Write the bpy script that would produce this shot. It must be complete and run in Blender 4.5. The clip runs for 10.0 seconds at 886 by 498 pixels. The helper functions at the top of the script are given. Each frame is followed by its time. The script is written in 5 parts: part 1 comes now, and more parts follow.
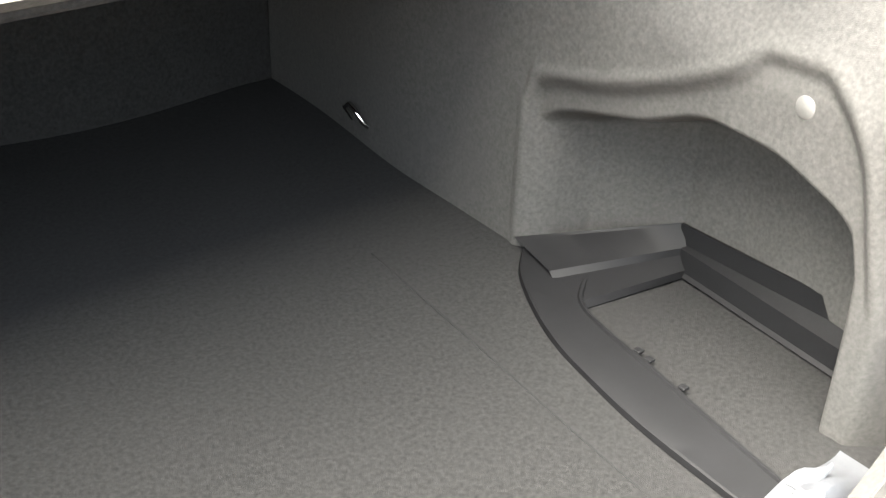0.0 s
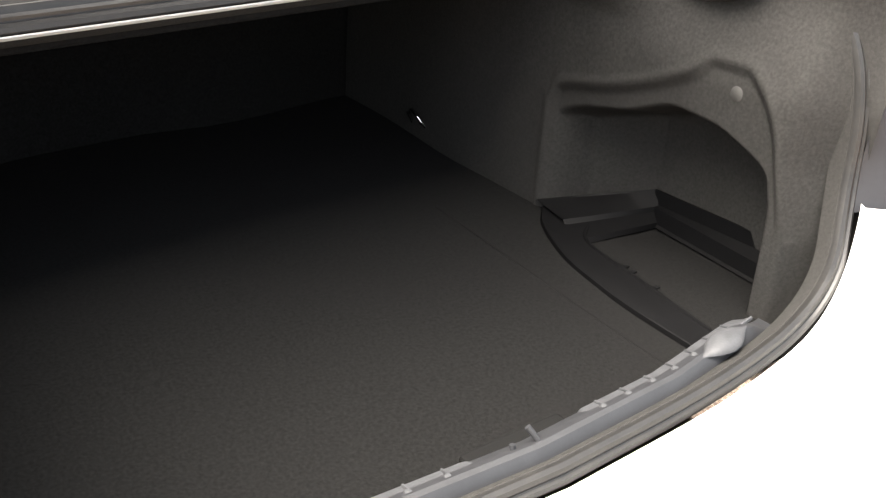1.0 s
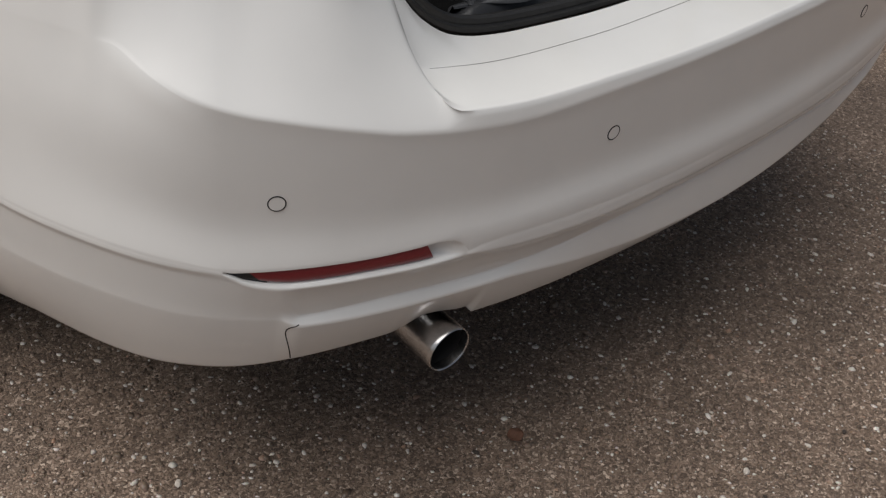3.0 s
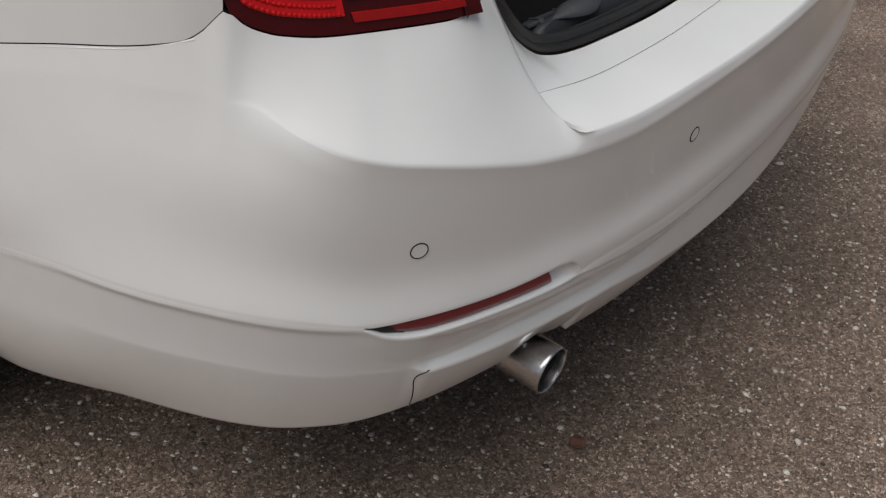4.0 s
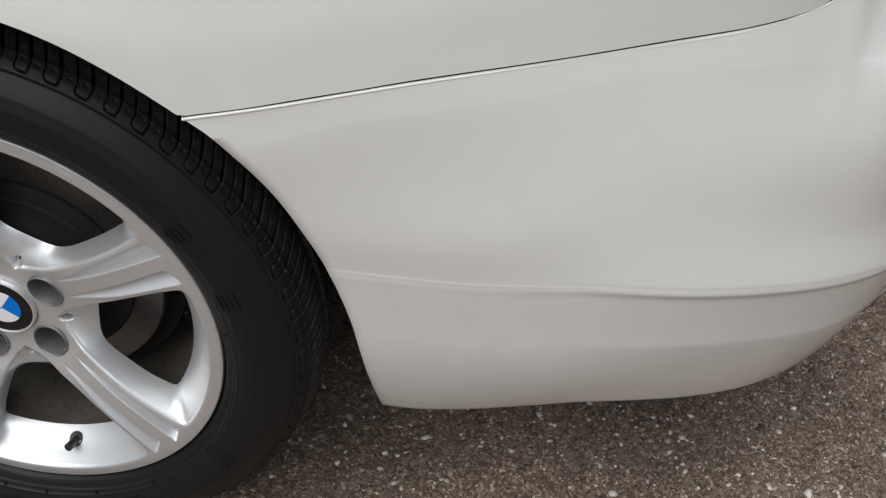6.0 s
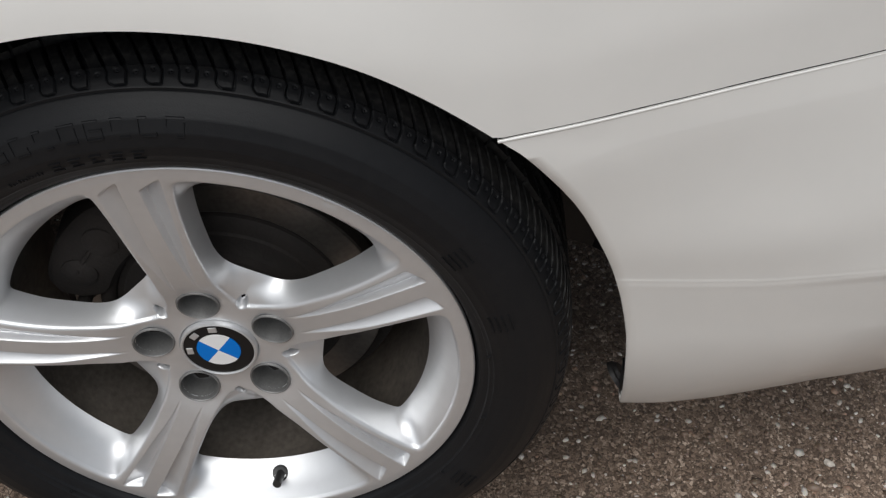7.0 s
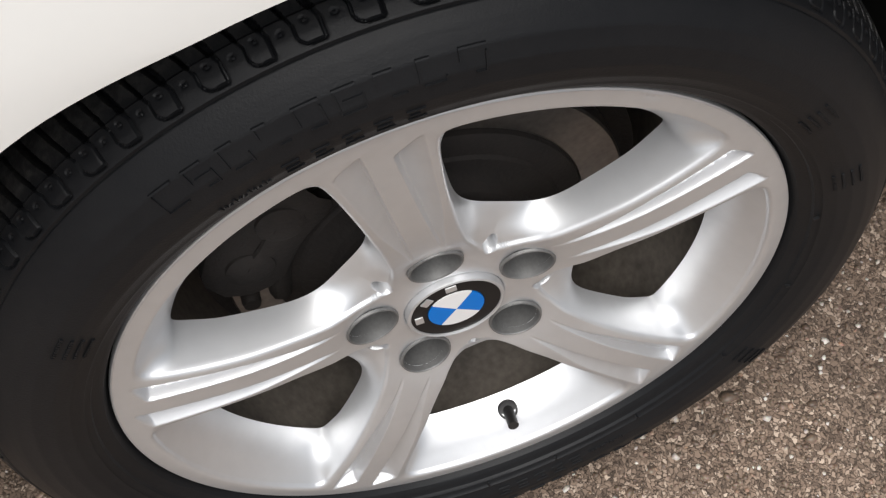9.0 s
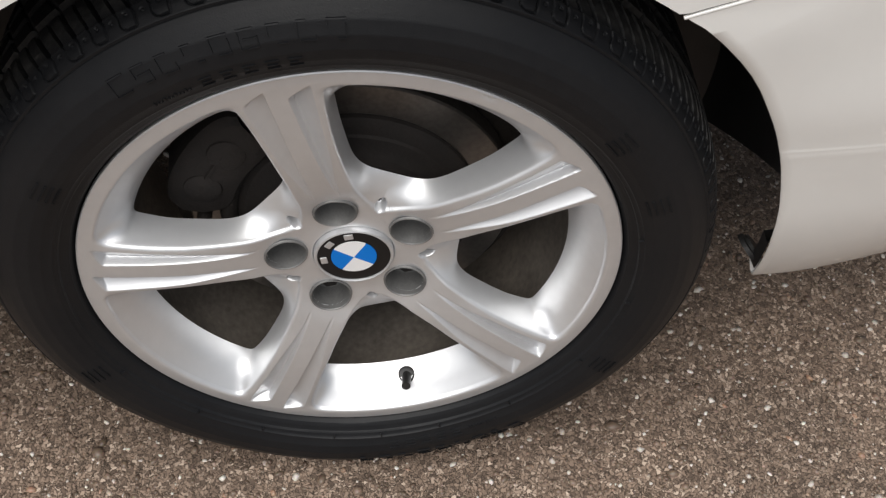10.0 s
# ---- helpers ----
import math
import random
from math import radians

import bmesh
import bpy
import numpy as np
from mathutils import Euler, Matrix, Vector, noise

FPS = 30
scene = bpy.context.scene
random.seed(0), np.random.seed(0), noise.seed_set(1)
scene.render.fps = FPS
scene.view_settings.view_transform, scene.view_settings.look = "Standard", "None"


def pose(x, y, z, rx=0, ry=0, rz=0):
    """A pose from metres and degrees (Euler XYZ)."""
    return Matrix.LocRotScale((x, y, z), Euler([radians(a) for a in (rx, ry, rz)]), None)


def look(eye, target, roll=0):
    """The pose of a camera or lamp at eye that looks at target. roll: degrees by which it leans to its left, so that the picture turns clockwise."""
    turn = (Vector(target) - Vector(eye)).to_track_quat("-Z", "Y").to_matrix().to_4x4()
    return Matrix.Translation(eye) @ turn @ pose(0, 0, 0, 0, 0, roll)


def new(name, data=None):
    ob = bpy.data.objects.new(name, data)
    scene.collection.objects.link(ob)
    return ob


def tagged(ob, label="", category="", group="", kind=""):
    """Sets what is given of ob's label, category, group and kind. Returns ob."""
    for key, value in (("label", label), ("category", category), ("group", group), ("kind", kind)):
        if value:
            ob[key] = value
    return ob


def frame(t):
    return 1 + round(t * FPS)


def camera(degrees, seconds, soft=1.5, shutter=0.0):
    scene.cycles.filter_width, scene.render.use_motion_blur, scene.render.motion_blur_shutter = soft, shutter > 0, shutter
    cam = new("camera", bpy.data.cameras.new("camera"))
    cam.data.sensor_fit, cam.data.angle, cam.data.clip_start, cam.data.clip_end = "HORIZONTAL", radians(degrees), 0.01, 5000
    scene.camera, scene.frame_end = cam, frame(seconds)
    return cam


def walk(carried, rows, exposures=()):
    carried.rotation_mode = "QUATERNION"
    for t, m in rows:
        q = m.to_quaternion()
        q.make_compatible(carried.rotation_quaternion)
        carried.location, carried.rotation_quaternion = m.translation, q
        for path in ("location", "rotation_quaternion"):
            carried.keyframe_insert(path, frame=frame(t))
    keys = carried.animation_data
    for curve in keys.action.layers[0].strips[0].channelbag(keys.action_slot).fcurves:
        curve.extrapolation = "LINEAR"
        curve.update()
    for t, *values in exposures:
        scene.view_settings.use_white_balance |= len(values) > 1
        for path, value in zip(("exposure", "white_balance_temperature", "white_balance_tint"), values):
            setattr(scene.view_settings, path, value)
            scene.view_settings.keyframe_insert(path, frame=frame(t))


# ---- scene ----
cam = camera(40.52, 10.0, soft=1.3)
SKY, SUN = 0.082, 3.45
EXPOSURES = [(0.0, 5.45, 6900, 6), (0.5, 4.5, 7100, 10), (0.8, 3.8, 7100, 10), (1.0, 3.2, 7100, 10), (1.2, 2.3, 7100, 10), (1.5, 1.6, 7100, 10), (2.0, 0.39, 6270, 4), (2.5, 0.06, 6470, 8), (3.2, -0.25, 6420, 10), (4.5, -0.14, 6250, 9), (5.0, -0.06, 6250, 8), (6.5, -0.14, 6200, 7), (7.0, -0.19, 6250, 8), (7.5, 0.12, 6300, 8), (8.3, 0.33, 6280, 9), (9.0, 0.28, 6380, 9), (9.5, 0.08, 6430, 9), (10.0, 0.11, 6430, 9)]
PATH = [
    (0, look((-0.2716, -1.1424, 1.2228), (0.2723, -0.4777, 0.7106), 2.34)),
    (0.5, look((-0.5145, -1.3277, 1.3085), (0.0539, -0.6488, 0.8437), 2.46)),
    (1, look((-0.6670, -1.4718, 1.3125), (-0.0839, -0.7966, 0.8608), 4.36)),
    (1.2, look((-0.7413, -1.5406, 1.2860), (-0.1583, -0.8735, 0.8223), 4.98)),
    (1.5, look((-0.8215, -1.6255, 1.2977), (-0.2617, -0.9843, 0.7730), 6.39)),
    (2, look((-0.9833, -1.7134, 1.2749), (-0.4481, -1.0819, 0.7139), 4.58)),
    (2.5, look((-1.1875, -1.7031, 1.2519), (-0.6156, -1.1316, 0.6633), 5.86)),
    (3, look((-1.3097, -1.6618, 1.2498), (-0.7067, -1.1287, 0.6563), 6.89)),
    (3.2, look((-1.3488, -1.6159, 1.2417), (-0.7345, -1.0955, 0.6484), 6.55)),
    (4.3, look((-1.5631, -1.2479, 1.2365), (-0.8280, -0.9037, 0.6525), 6.08)),
    (4.5, look((-1.6255, -1.1581, 1.2398), (-0.8765, -0.8524, 0.6520), 5.76)),
    (5, look((-1.7142, -0.9560, 1.2457), (-0.9574, -0.7124, 0.6390), 4.30)),
    (5.2, look((-1.7081, -0.8635, 1.2298), (-0.9496, -0.6402, 0.6176), 4.13)),
    (6.3, look((-1.6436, -0.3850, 1.1926), (-0.8986, -0.3718, 0.5256), 6.99)),
    (6.5, look((-1.6452, -0.3020, 1.2001), (-0.9034, -0.3152, 0.5296), 6.79)),
    (7, look((-1.5790, -0.1557, 1.1712), (-0.8624, -0.1955, 0.4749), 6.24)),
    (7.5, look((-1.4945, -0.0695, 1.1419), (-0.8289, -0.1328, 0.3983), 4.45)),
    (8, look((-1.4040, 0.0311, 1.1001), (-0.8064, -0.1139, 0.3116), 2.72)),
    (8.5, look((-1.3015, 0.1201, 1.0583), (-0.7547, -0.0684, 0.2425), 2.25)),
    (9, look((-1.2581, 0.1530, 1.0277), (-0.7292, -0.0322, 0.1995), 2.26)),
    (9.5, look((-1.3419, 0.1039, 1.0706), (-0.7938, -0.0580, 0.2500), 2.47)),
    (10, look((-1.5355, 0.0115, 1.1428), (-0.8974, -0.0733, 0.3776), 4.83)),
]
walk(cam, PATH, EXPOSURES)

# ---- light ----
world = bpy.data.worlds.new("sky")
scene.world = world
world.use_nodes = True
wn = world.node_tree.nodes
sky = wn.new("ShaderNodeTexSky")
sky.sky_type = 'NISHITA'
sky.sun_disc = False
sky.sun_elevation = radians(61)
sky.sun_rotation = radians(292)
sky.dust_density = 4.0
sky.ozone_density = 0.6
wn["Background"].inputs["Strength"].default_value = SKY
haze = wn.new("ShaderNodeHueSaturation")
haze.inputs["Saturation"].default_value = 0.5
world.node_tree.links.new(sky.outputs[0], haze.inputs["Color"])
world.node_tree.links.new(haze.outputs[0], wn["Background"].inputs["Color"])
sun_data = bpy.data.lights.new("sun", 'SUN')
sun_data.energy = SUN
sun_data.angle = radians(70)
sun_data.color = (1.0, 0.972, 0.935)
sun = new("sun", sun_data)
sun.matrix_world = look((-2.0, 1.0, 5.6), (0, 0, 0))


# ---- materials ----
def mat(name, color, rough=0.5, metal=0.0, coat=0.0, var=0.0, scale=30.0, bump=0.0, bscale=200.0, tint=None, detail=6.0, spec=None, coat_rough=0.03):
    """A surface with noise in its colour at two scales, and a fine relief."""
    m = bpy.data.materials.new(name)
    m.use_nodes = True
    nt = m.node_tree
    b = nt.nodes["Principled BSDF"]
    b.inputs["Roughness"].default_value = rough
    b.inputs["Metallic"].default_value = metal
    b.inputs["Coat Weight"].default_value = coat
    b.inputs["Coat Roughness"].default_value = coat_rough
    if spec is not None:
        b.inputs["Specular IOR Level"].default_value = spec
    b.inputs["Base Color"].default_value = (*color, 1)
    co = nt.nodes.new("ShaderNodeTexCoord")
    if var > 0:
        n1, n2 = nt.nodes.new("ShaderNodeTexNoise"), nt.nodes.new("ShaderNodeTexNoise")
        n1.inputs["Scale"].default_value, n2.inputs["Scale"].default_value = scale, scale * 7.3
        n1.inputs["Detail"].default_value = n2.inputs["Detail"].default_value = detail
        add = nt.nodes.new("ShaderNodeMath")
        add.operation = 'ADD'
        ramp = nt.nodes.new("ShaderNodeMapRange")
        ramp.inputs["From Min"].default_value, ramp.inputs["From Max"].default_value = 0.7, 1.3
        mix = nt.nodes.new("ShaderNodeMix")
        mix.data_type = 'RGBA'
        dark = tint or tuple(c * (1 - var) for c in color)
        mix.inputs[6].default_value, mix.inputs[7].default_value = (*dark, 1), (*color, 1)
        for n in (n1, n2):
            nt.links.new(co.outputs["Object"], n.inputs["Vector"])
        nt.links.new(n1.outputs["Fac"], add.inputs[0])
        nt.links.new(n2.outputs["Fac"], add.inputs[1])
        nt.links.new(add.outputs[0], ramp.inputs["Value"])
        nt.links.new(ramp.outputs["Result"], mix.inputs[0])
        nt.links.new(mix.outputs[2], b.inputs["Base Color"])
    if bump > 0:
        n3, bp = nt.nodes.new("ShaderNodeTexNoise"), nt.nodes.new("ShaderNodeBump")
        n3.inputs["Scale"].default_value = bscale
        n3.inputs["Detail"].default_value = 4
        bp.inputs["Strength"].default_value = min(1.0, bump)
        bp.inputs["Distance"].default_value = 0.002
        nt.links.new(co.outputs["Object"], n3.inputs["Vector"])
        nt.links.new(n3.outputs["Fac"], bp.inputs["Height"])
        nt.links.new(bp.outputs["Normal"], b.inputs["Normal"])
    return m


PAINT = mat("white_paint", (0.735, 0.730, 0.708), rough=0.38, coat=1.0, var=0.03, scale=3.0)
BLACK_PLASTIC = mat("black_plastic", (0.018, 0.018, 0.019), rough=0.45, var=0.3, scale=40, bump=0.15, bscale=900)
TRAY = mat("tray_plastic", (0.004, 0.004, 0.0044), rough=0.6, spec=0.10, var=0.3, scale=40)
CLIP = mat("clip_plastic", (0.046, 0.045, 0.043), rough=0.6, var=0.2, scale=60)
DARK_TRIM = mat("charcoal_trim", (0.022, 0.022, 0.025), rough=0.5, var=0.2, scale=30)
RUBBER = mat("black_rubber", (0.012, 0.012, 0.012), rough=0.42, var=0.4, scale=25, tint=(0.022, 0.021, 0.020), bump=0.08, bscale=500)
TYRE = mat("tyre_rubber", (0.0066, 0.0071, 0.0084), rough=0.47, spec=0.22, var=0.5, scale=18, tint=(0.0095, 0.0099, 0.0110), bump=0.10, bscale=700)


def dusty_lifted_tread(m, radius, dust):
    """Pale road dust and specks on the running surface of a tyre. The colour also paints in light that is missing under
    the arch.
    """
    nt, L = m.node_tree, m.node_tree.links
    b = nt.nodes["Principled BSDF"]
    co, flat, size, rng, speck, sr, amount, mix = (nt.nodes.new("ShaderNode" + k) for k in ("TexCoord", "VectorMath", "VectorMath", "MapRange", "TexNoise", "MapRange", "Math", "Mix"))
    flat.operation, size.operation, amount.operation = 'MULTIPLY', 'LENGTH', 'MULTIPLY'
    flat.inputs[1].default_value = (1, 1, 0)
    L.new(co.outputs["Object"], flat.inputs[0])
    L.new(flat.outputs[0], size.inputs[0])
    L.new(size.outputs["Value"], rng.inputs["Value"])
    rng.inputs["From Min"].default_value, rng.inputs["From Max"].default_value = radius - .002, radius + .001
    speck.inputs["Scale"].default_value, speck.inputs["Detail"].default_value = 240, 6
    L.new(co.outputs["Object"], speck.inputs["Vector"])
    L.new(speck.outputs["Fac"], sr.inputs["Value"])
    sr.inputs["From Min"].default_value, sr.inputs["From Max"].default_value = .42, .74
    sr.inputs["To Min"].default_value = .25
    L.new(rng.outputs[0], amount.inputs[0])
    L.new(sr.outputs[0], amount.inputs[1])
    mix.data_type = 'RGBA'
    L.new(amount.outputs[0], mix.inputs[0])
    L.new(b.inputs["Base Color"].links[0].from_socket, mix.inputs[6])
    mix.inputs[7].default_value = (*dust, 1)
    L.new(mix.outputs[2], b.inputs["Base Color"])


dusty_lifted_tread(TYRE, .3225, (.046, .044, .042))
CARPET = mat("grey_carpet", (0.0135, 0.0133, 0.0132), rough=0.95, var=0.75, scale=230, bump=0.6, bscale=1500, spec=0.1)
LINING = mat("grey_felt", (0.040, 0.0390, 0.0375), rough=0.95, var=0.45, scale=260, bump=0.5, bscale=2000, spec=0.1)
RIM = mat("silver_alloy", (0.685, 0.692, 0.705), rough=0.415, metal=0.70, coat=0.15, var=0.06, scale=11, coat_rough=0.12)
# darker copy of the silver; the bolt holes' shade is in this colour
SHADED_ALLOY = mat("shaded_alloy", (0.200, 0.199, 0.196), rough=0.5, metal=0.5, var=0.25, scale=60)
BARREL = mat("dusty_barrel", (0.15, 0.130, 0.110), rough=0.6, metal=0.3, var=0.5, scale=22)
DISC = mat("worn_steel", (0.20, 0.185, 0.17), rough=0.38, metal=0.85, var=0.35, scale=30)
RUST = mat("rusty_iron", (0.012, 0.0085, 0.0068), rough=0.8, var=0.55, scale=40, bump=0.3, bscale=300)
CHROME = mat("bright_chrome", (0.72, 0.71, 0.70), rough=0.12, metal=1.0, var=0.12, scale=30)
STEEL = mat("brushed_steel", (0.52, 0.51, 0.50), rough=0.27, metal=1.0, var=0.3, scale=35, tint=(0.38, 0.37, 0.37))
SOOT = mat("soot", (0.02, 0.019, 0.019), rough=0.6, var=0.4, scale=60)
RED = mat("red_lens", (0.56, 0.004, 0.006), rough=0.3, spec=0.3, coat=0.1, var=0.18, scale=50)
DARK_RED = mat("dark_red_lens", (0.060, 0.002, 0.003), rough=0.3, spec=0.25, var=0.3, scale=40)
DIM_RED = mat("dim_red_lens", (0.33, 0.006, 0.006), rough=0.3, spec=0.3, var=0.25, scale=60)
MAROON = mat("maroon_lens", (0.11, 0.006, 0.006), rough=0.3, spec=0.3, var=0.3, scale=50)
ORANGE = mat("orange_lens", (0.62, 0.055, 0.010), rough=0.3, spec=0.3, var=0.2, scale=60)
AMBER = mat("amber_lens", (0.12, 0.030, 0.010), rough=0.3, spec=0.3, var=0.6, scale=90)
REFLECTOR = mat("red_reflector", (0.20, 0.010, 0.018), rough=0.3, coat=0.25, var=0.15, scale=200)
BLUE = mat("blue_enamel", (0.002, 0.165, 0.60), rough=0.4, coat=0.15, spec=0.2)
WHITE_ENAMEL = mat("white_enamel", (0.8, 0.8, 0.8), rough=0.4, coat=0.2)
BLACK_ENAMEL = mat("black_enamel", (0.012, 0.011, 0.011), rough=0.4, spec=0.2)
GAP = mat("panel_gap", (0.010, 0.010, 0.010), rough=1.0, spec=0.0)
GREY_PLASTIC = mat("grey_plastic", (0.026, 0.027, 0.030), rough=0.5, var=0.25, scale=60)
SILL = mat("scuffed_sill_plastic", (0.060, 0.062, 0.067), rough=0.55, var=0.4, scale=45, bump=0.1, bscale=400)
LEAF = mat("dry_leaf", (0.16, 0.075, 0.045), rough=0.8, var=0.4, scale=120)
GLASS = mat("tinted_glass", (0.01, 0.012, 0.012), rough=0.06, coat=1.0)


def asphalt():
    """Worn brown-grey asphalt with light chippings in a dark binder."""
    m = bpy.data.materials.new("worn_asphalt")
    m.use_nodes = True
    nt, L = m.node_tree, m.node_tree.links
    b = nt.nodes["Principled BSDF"]
    b.inputs["Roughness"].default_value = 0.75
    co = nt.nodes.new("ShaderNodeTexCoord")
    warp = nt.nodes.new("ShaderNodeTexNoise")
    warp.inputs["Scale"].default_value = 160
    big = nt.nodes.new("ShaderNodeTexNoise")
    big.inputs["Scale"].default_value, big.inputs["Detail"].default_value = 3.5, 8
    vor = nt.nodes.new("ShaderNodeTexVoronoi")
    vor.inputs["Scale"].default_value = 230
    edge = nt.nodes.new("ShaderNodeTexVoronoi")
    edge.feature = 'DISTANCE_TO_EDGE'
    edge.inputs["Scale"].default_value = 230
    mixv = nt.nodes.new("ShaderNodeMix")
    mixv.data_type = 'VECTOR'
    mixv.inputs[0].default_value = 0.012
    L.new(co.outputs["Object"], warp.inputs["Vector"])
    L.new(co.outputs["Object"], mixv.inputs[4])
    L.new(warp.outputs["Color"], mixv.inputs[5])
    L.new(mixv.outputs[1], vor.inputs["Vector"])
    L.new(mixv.outputs[1], edge.inputs["Vector"])
    L.new(co.outputs["Object"], big.inputs["Vector"])
    ramp = nt.nodes.new("ShaderNodeValToRGB")
    e = ramp.color_ramp.elements
    e[0].position, e[0].color = 0.0, (0.096, 0.066, 0.047, 1)
    e[1].position, e[1].color = 1.0, (0.560, 0.440, 0.345, 1)
    e.new(0.2).color = (0.172, 0.120, 0.087, 1)
    e.new(0.72).color = (0.285, 0.205, 0.151, 1)
    e.new(0.93).color = (0.405, 0.310, 0.238, 1)
    sep = nt.nodes.new("ShaderNodeSeparateColor")
    L.new(vor.outputs["Color"], sep.inputs[0])
    L.new(sep.outputs[0], ramp.inputs[0])
    dark = nt.nodes.new("ShaderNodeMix")
    dark.data_type = 'RGBA'
    dark.inputs[6].default_value = (0.108, 0.076, 0.053, 1)
    rng = nt.nodes.new("ShaderNodeMapRange")
    rng.inputs["From Max"].default_value = 0.085
    L.new(edge.outputs["Distance"], rng.inputs["Value"])
    L.new(rng.outputs[0], dark.inputs[0])
    L.new(ramp.outputs[0], dark.inputs[7])
    mul = nt.nodes.new("ShaderNodeMix")
    mul.data_type, mul.blend_type = 'RGBA', 'MULTIPLY'
    mul.inputs[0].default_value = 1.0
    r2 = nt.nodes.new("ShaderNodeMapRange")
    r2.inputs["From Min"].default_value, r2.inputs["From Max"].default_value = 0.3, 0.7
    r2.inputs["To Min"].default_value, r2.inputs["To Max"].default_value = 0.72, 1.2
    L.new(big.outputs["Fac"], r2.inputs["Value"])
    L.new(dark.outputs[2], mul.inputs[6])
    L.new(r2.outputs[0], mul.inputs[7])
    L.new(mul.outputs[2], b.inputs["Base Color"])
    bp = nt.nodes.new("ShaderNodeBump")
    bp.inputs["Strength"].default_value, bp.inputs["Distance"].default_value = 0.85, 0.003
    L.new(rng.outputs[0], bp.inputs["Height"])
    L.new(bp.outputs["Normal"], b.inputs["Normal"])
    return m


def chippings():
    m = bpy.data.materials.new("stone_chippings")
    m.use_nodes = True
    nt, L = m.node_tree, m.node_tree.links
    b = nt.nodes["Principled BSDF"]
    b.inputs["Roughness"].default_value = 0.42
    geo = nt.nodes.new("ShaderNodeNewGeometry")
    ramp = nt.nodes.new("ShaderNodeValToRGB")
    e = ramp.color_ramp.elements
    e[0].position, e[0].color = 0.0, (0.115, 0.080, 0.056, 1)
    e[1].position, e[1].color = 1.0, (0.850, 0.795, 0.717, 1)
    e.new(0.4).color = (0.198, 0.140, 0.102, 1)
    e.new(0.78).color = (0.258, 0.184, 0.135, 1)
    e.new(0.82).color = (0.390, 0.241, 0.162, 1)
    e.new(0.87).color = (0.535, 0.470, 0.409, 1)
    L.new(geo.outputs["Random Per Island"], ramp.inputs[0])
    co, n = nt.nodes.new("ShaderNodeTexCoord"), nt.nodes.new("ShaderNodeTexNoise")
    n.inputs["Scale"].default_value = 500
    L.new(co.outputs["Object"], n.inputs["Vector"])
    mul = nt.nodes.new("ShaderNodeMix")
    mul.data_type, mul.blend_type = 'RGBA', 'MULTIPLY'
    mul.inputs[0].default_value = 0.45
    L.new(ramp.outputs[0], mul.inputs[6])
    L.new(n.outputs["Color"], mul.inputs[7])
    L.new(mul.outputs[2], b.inputs["Base Color"])
    return m


ASPHALT, CHIPS = asphalt(), chippings()


# ---- mesh helpers ----
def hermite(keys):
    """A smooth curve through (position, value) keys, without overshoot."""
    x, y = np.array([k[0] for k in keys], float), np.array([k[1] for k in keys], float)
    d = np.diff(y) / np.diff(x)
    m = np.concatenate([[d[0]], np.where(d[1:] * d[:-1] > 0, 2 * d[1:] * d[:-1] / (d[1:] + d[:-1] + 1e-12), 0), [d[-1]]])

    def at(v):
        v = np.clip(np.asarray(v, float), x[0], x[-1])
        i = np.clip(np.searchsorted(x, v, side='right') - 1, 0, len(x) - 2)
        h = x[i + 1] - x[i]
        t = (v - x[i]) / h
        return y[i] * (1 + 2 * t) * (1 - t) ** 2 + h * m[i] * t * (1 - t) ** 2 + y[i + 1] * t * t * (3 - 2 * t) - h * m[i + 1] * t * t * (1 - t)
    return at


def smooth(a, b, v):
    t = np.clip((np.asarray(v, float) - a) / (b - a), 0, 1)
    return t * t * (3 - 2 * t)


def mesh_of(name, verts, faces, sharp=32):
    me = bpy.data.meshes.new(name)
    me.from_pydata([tuple(map(float, v)) for v in verts], [], faces)
    me.polygons.foreach_set("use_smooth", [True] * len(me.polygons))
    me.set_sharp_from_angle(angle=radians(sharp))
    return me


def grid_faces(n, m, close_n=False, close_m=False, flip=False, keep=None):
    out = []
    for i in range(n if close_n else n - 1):
        for j in range(m if close_m else m - 1):
            if keep is not None and not keep[i, j]:
                continue
            a, b, c, d = i * m + j, ((i + 1) % n) * m + j, ((i + 1) % n) * m + (j + 1) % m, i * m + (j + 1) % m
            out.append((a, d, c, b) if flip else (a, b, c, d))
    return out


def attach(name, me, material, parent=None, label=""):
    me.materials.append(material)
    ob = new(name, me)
    if parent:
        ob.parent = parent
    return tagged(ob, label)


def sheet(name, P, material, parent=None, label="", flip=False, sharp=32, close_n=False, close_m=False, keep=None, thick=0.0):
    """A surface through an n x m array of places."""
    n, m = P.shape[:2]
    ob = attach(name, mesh_of(name, P.reshape(-1, 3), grid_faces(n, m, close_n, close_m, flip, keep), sharp), material, parent, label)
    if thick:
        s = ob.modifiers.new("thick", 'SOLIDIFY')
        s.thickness, s.offset = thick, -1
    return ob


def sweep(path, profile, up=(0, 0, 1), closed=False):
    """Places of a profile (across, above) carried along a path; across points to the right of the way."""
    p = np.array(path, float)
    t = np.gradient(p, axis=0) if not closed else np.roll(p, -1, 0) - np.roll(p, 1, 0)
    t /= np.linalg.norm(t, axis=1)[:, None]
    side = np.cross(t, np.array(up, float))
    side /= np.linalg.norm(side, axis=1)[:, None]
    top = np.cross(side, t)
    q = np.array(profile, float)
    return p[:, None] + side[:, None] * q[None, :, :1] + top[:, None] * q[None, :, 1:]


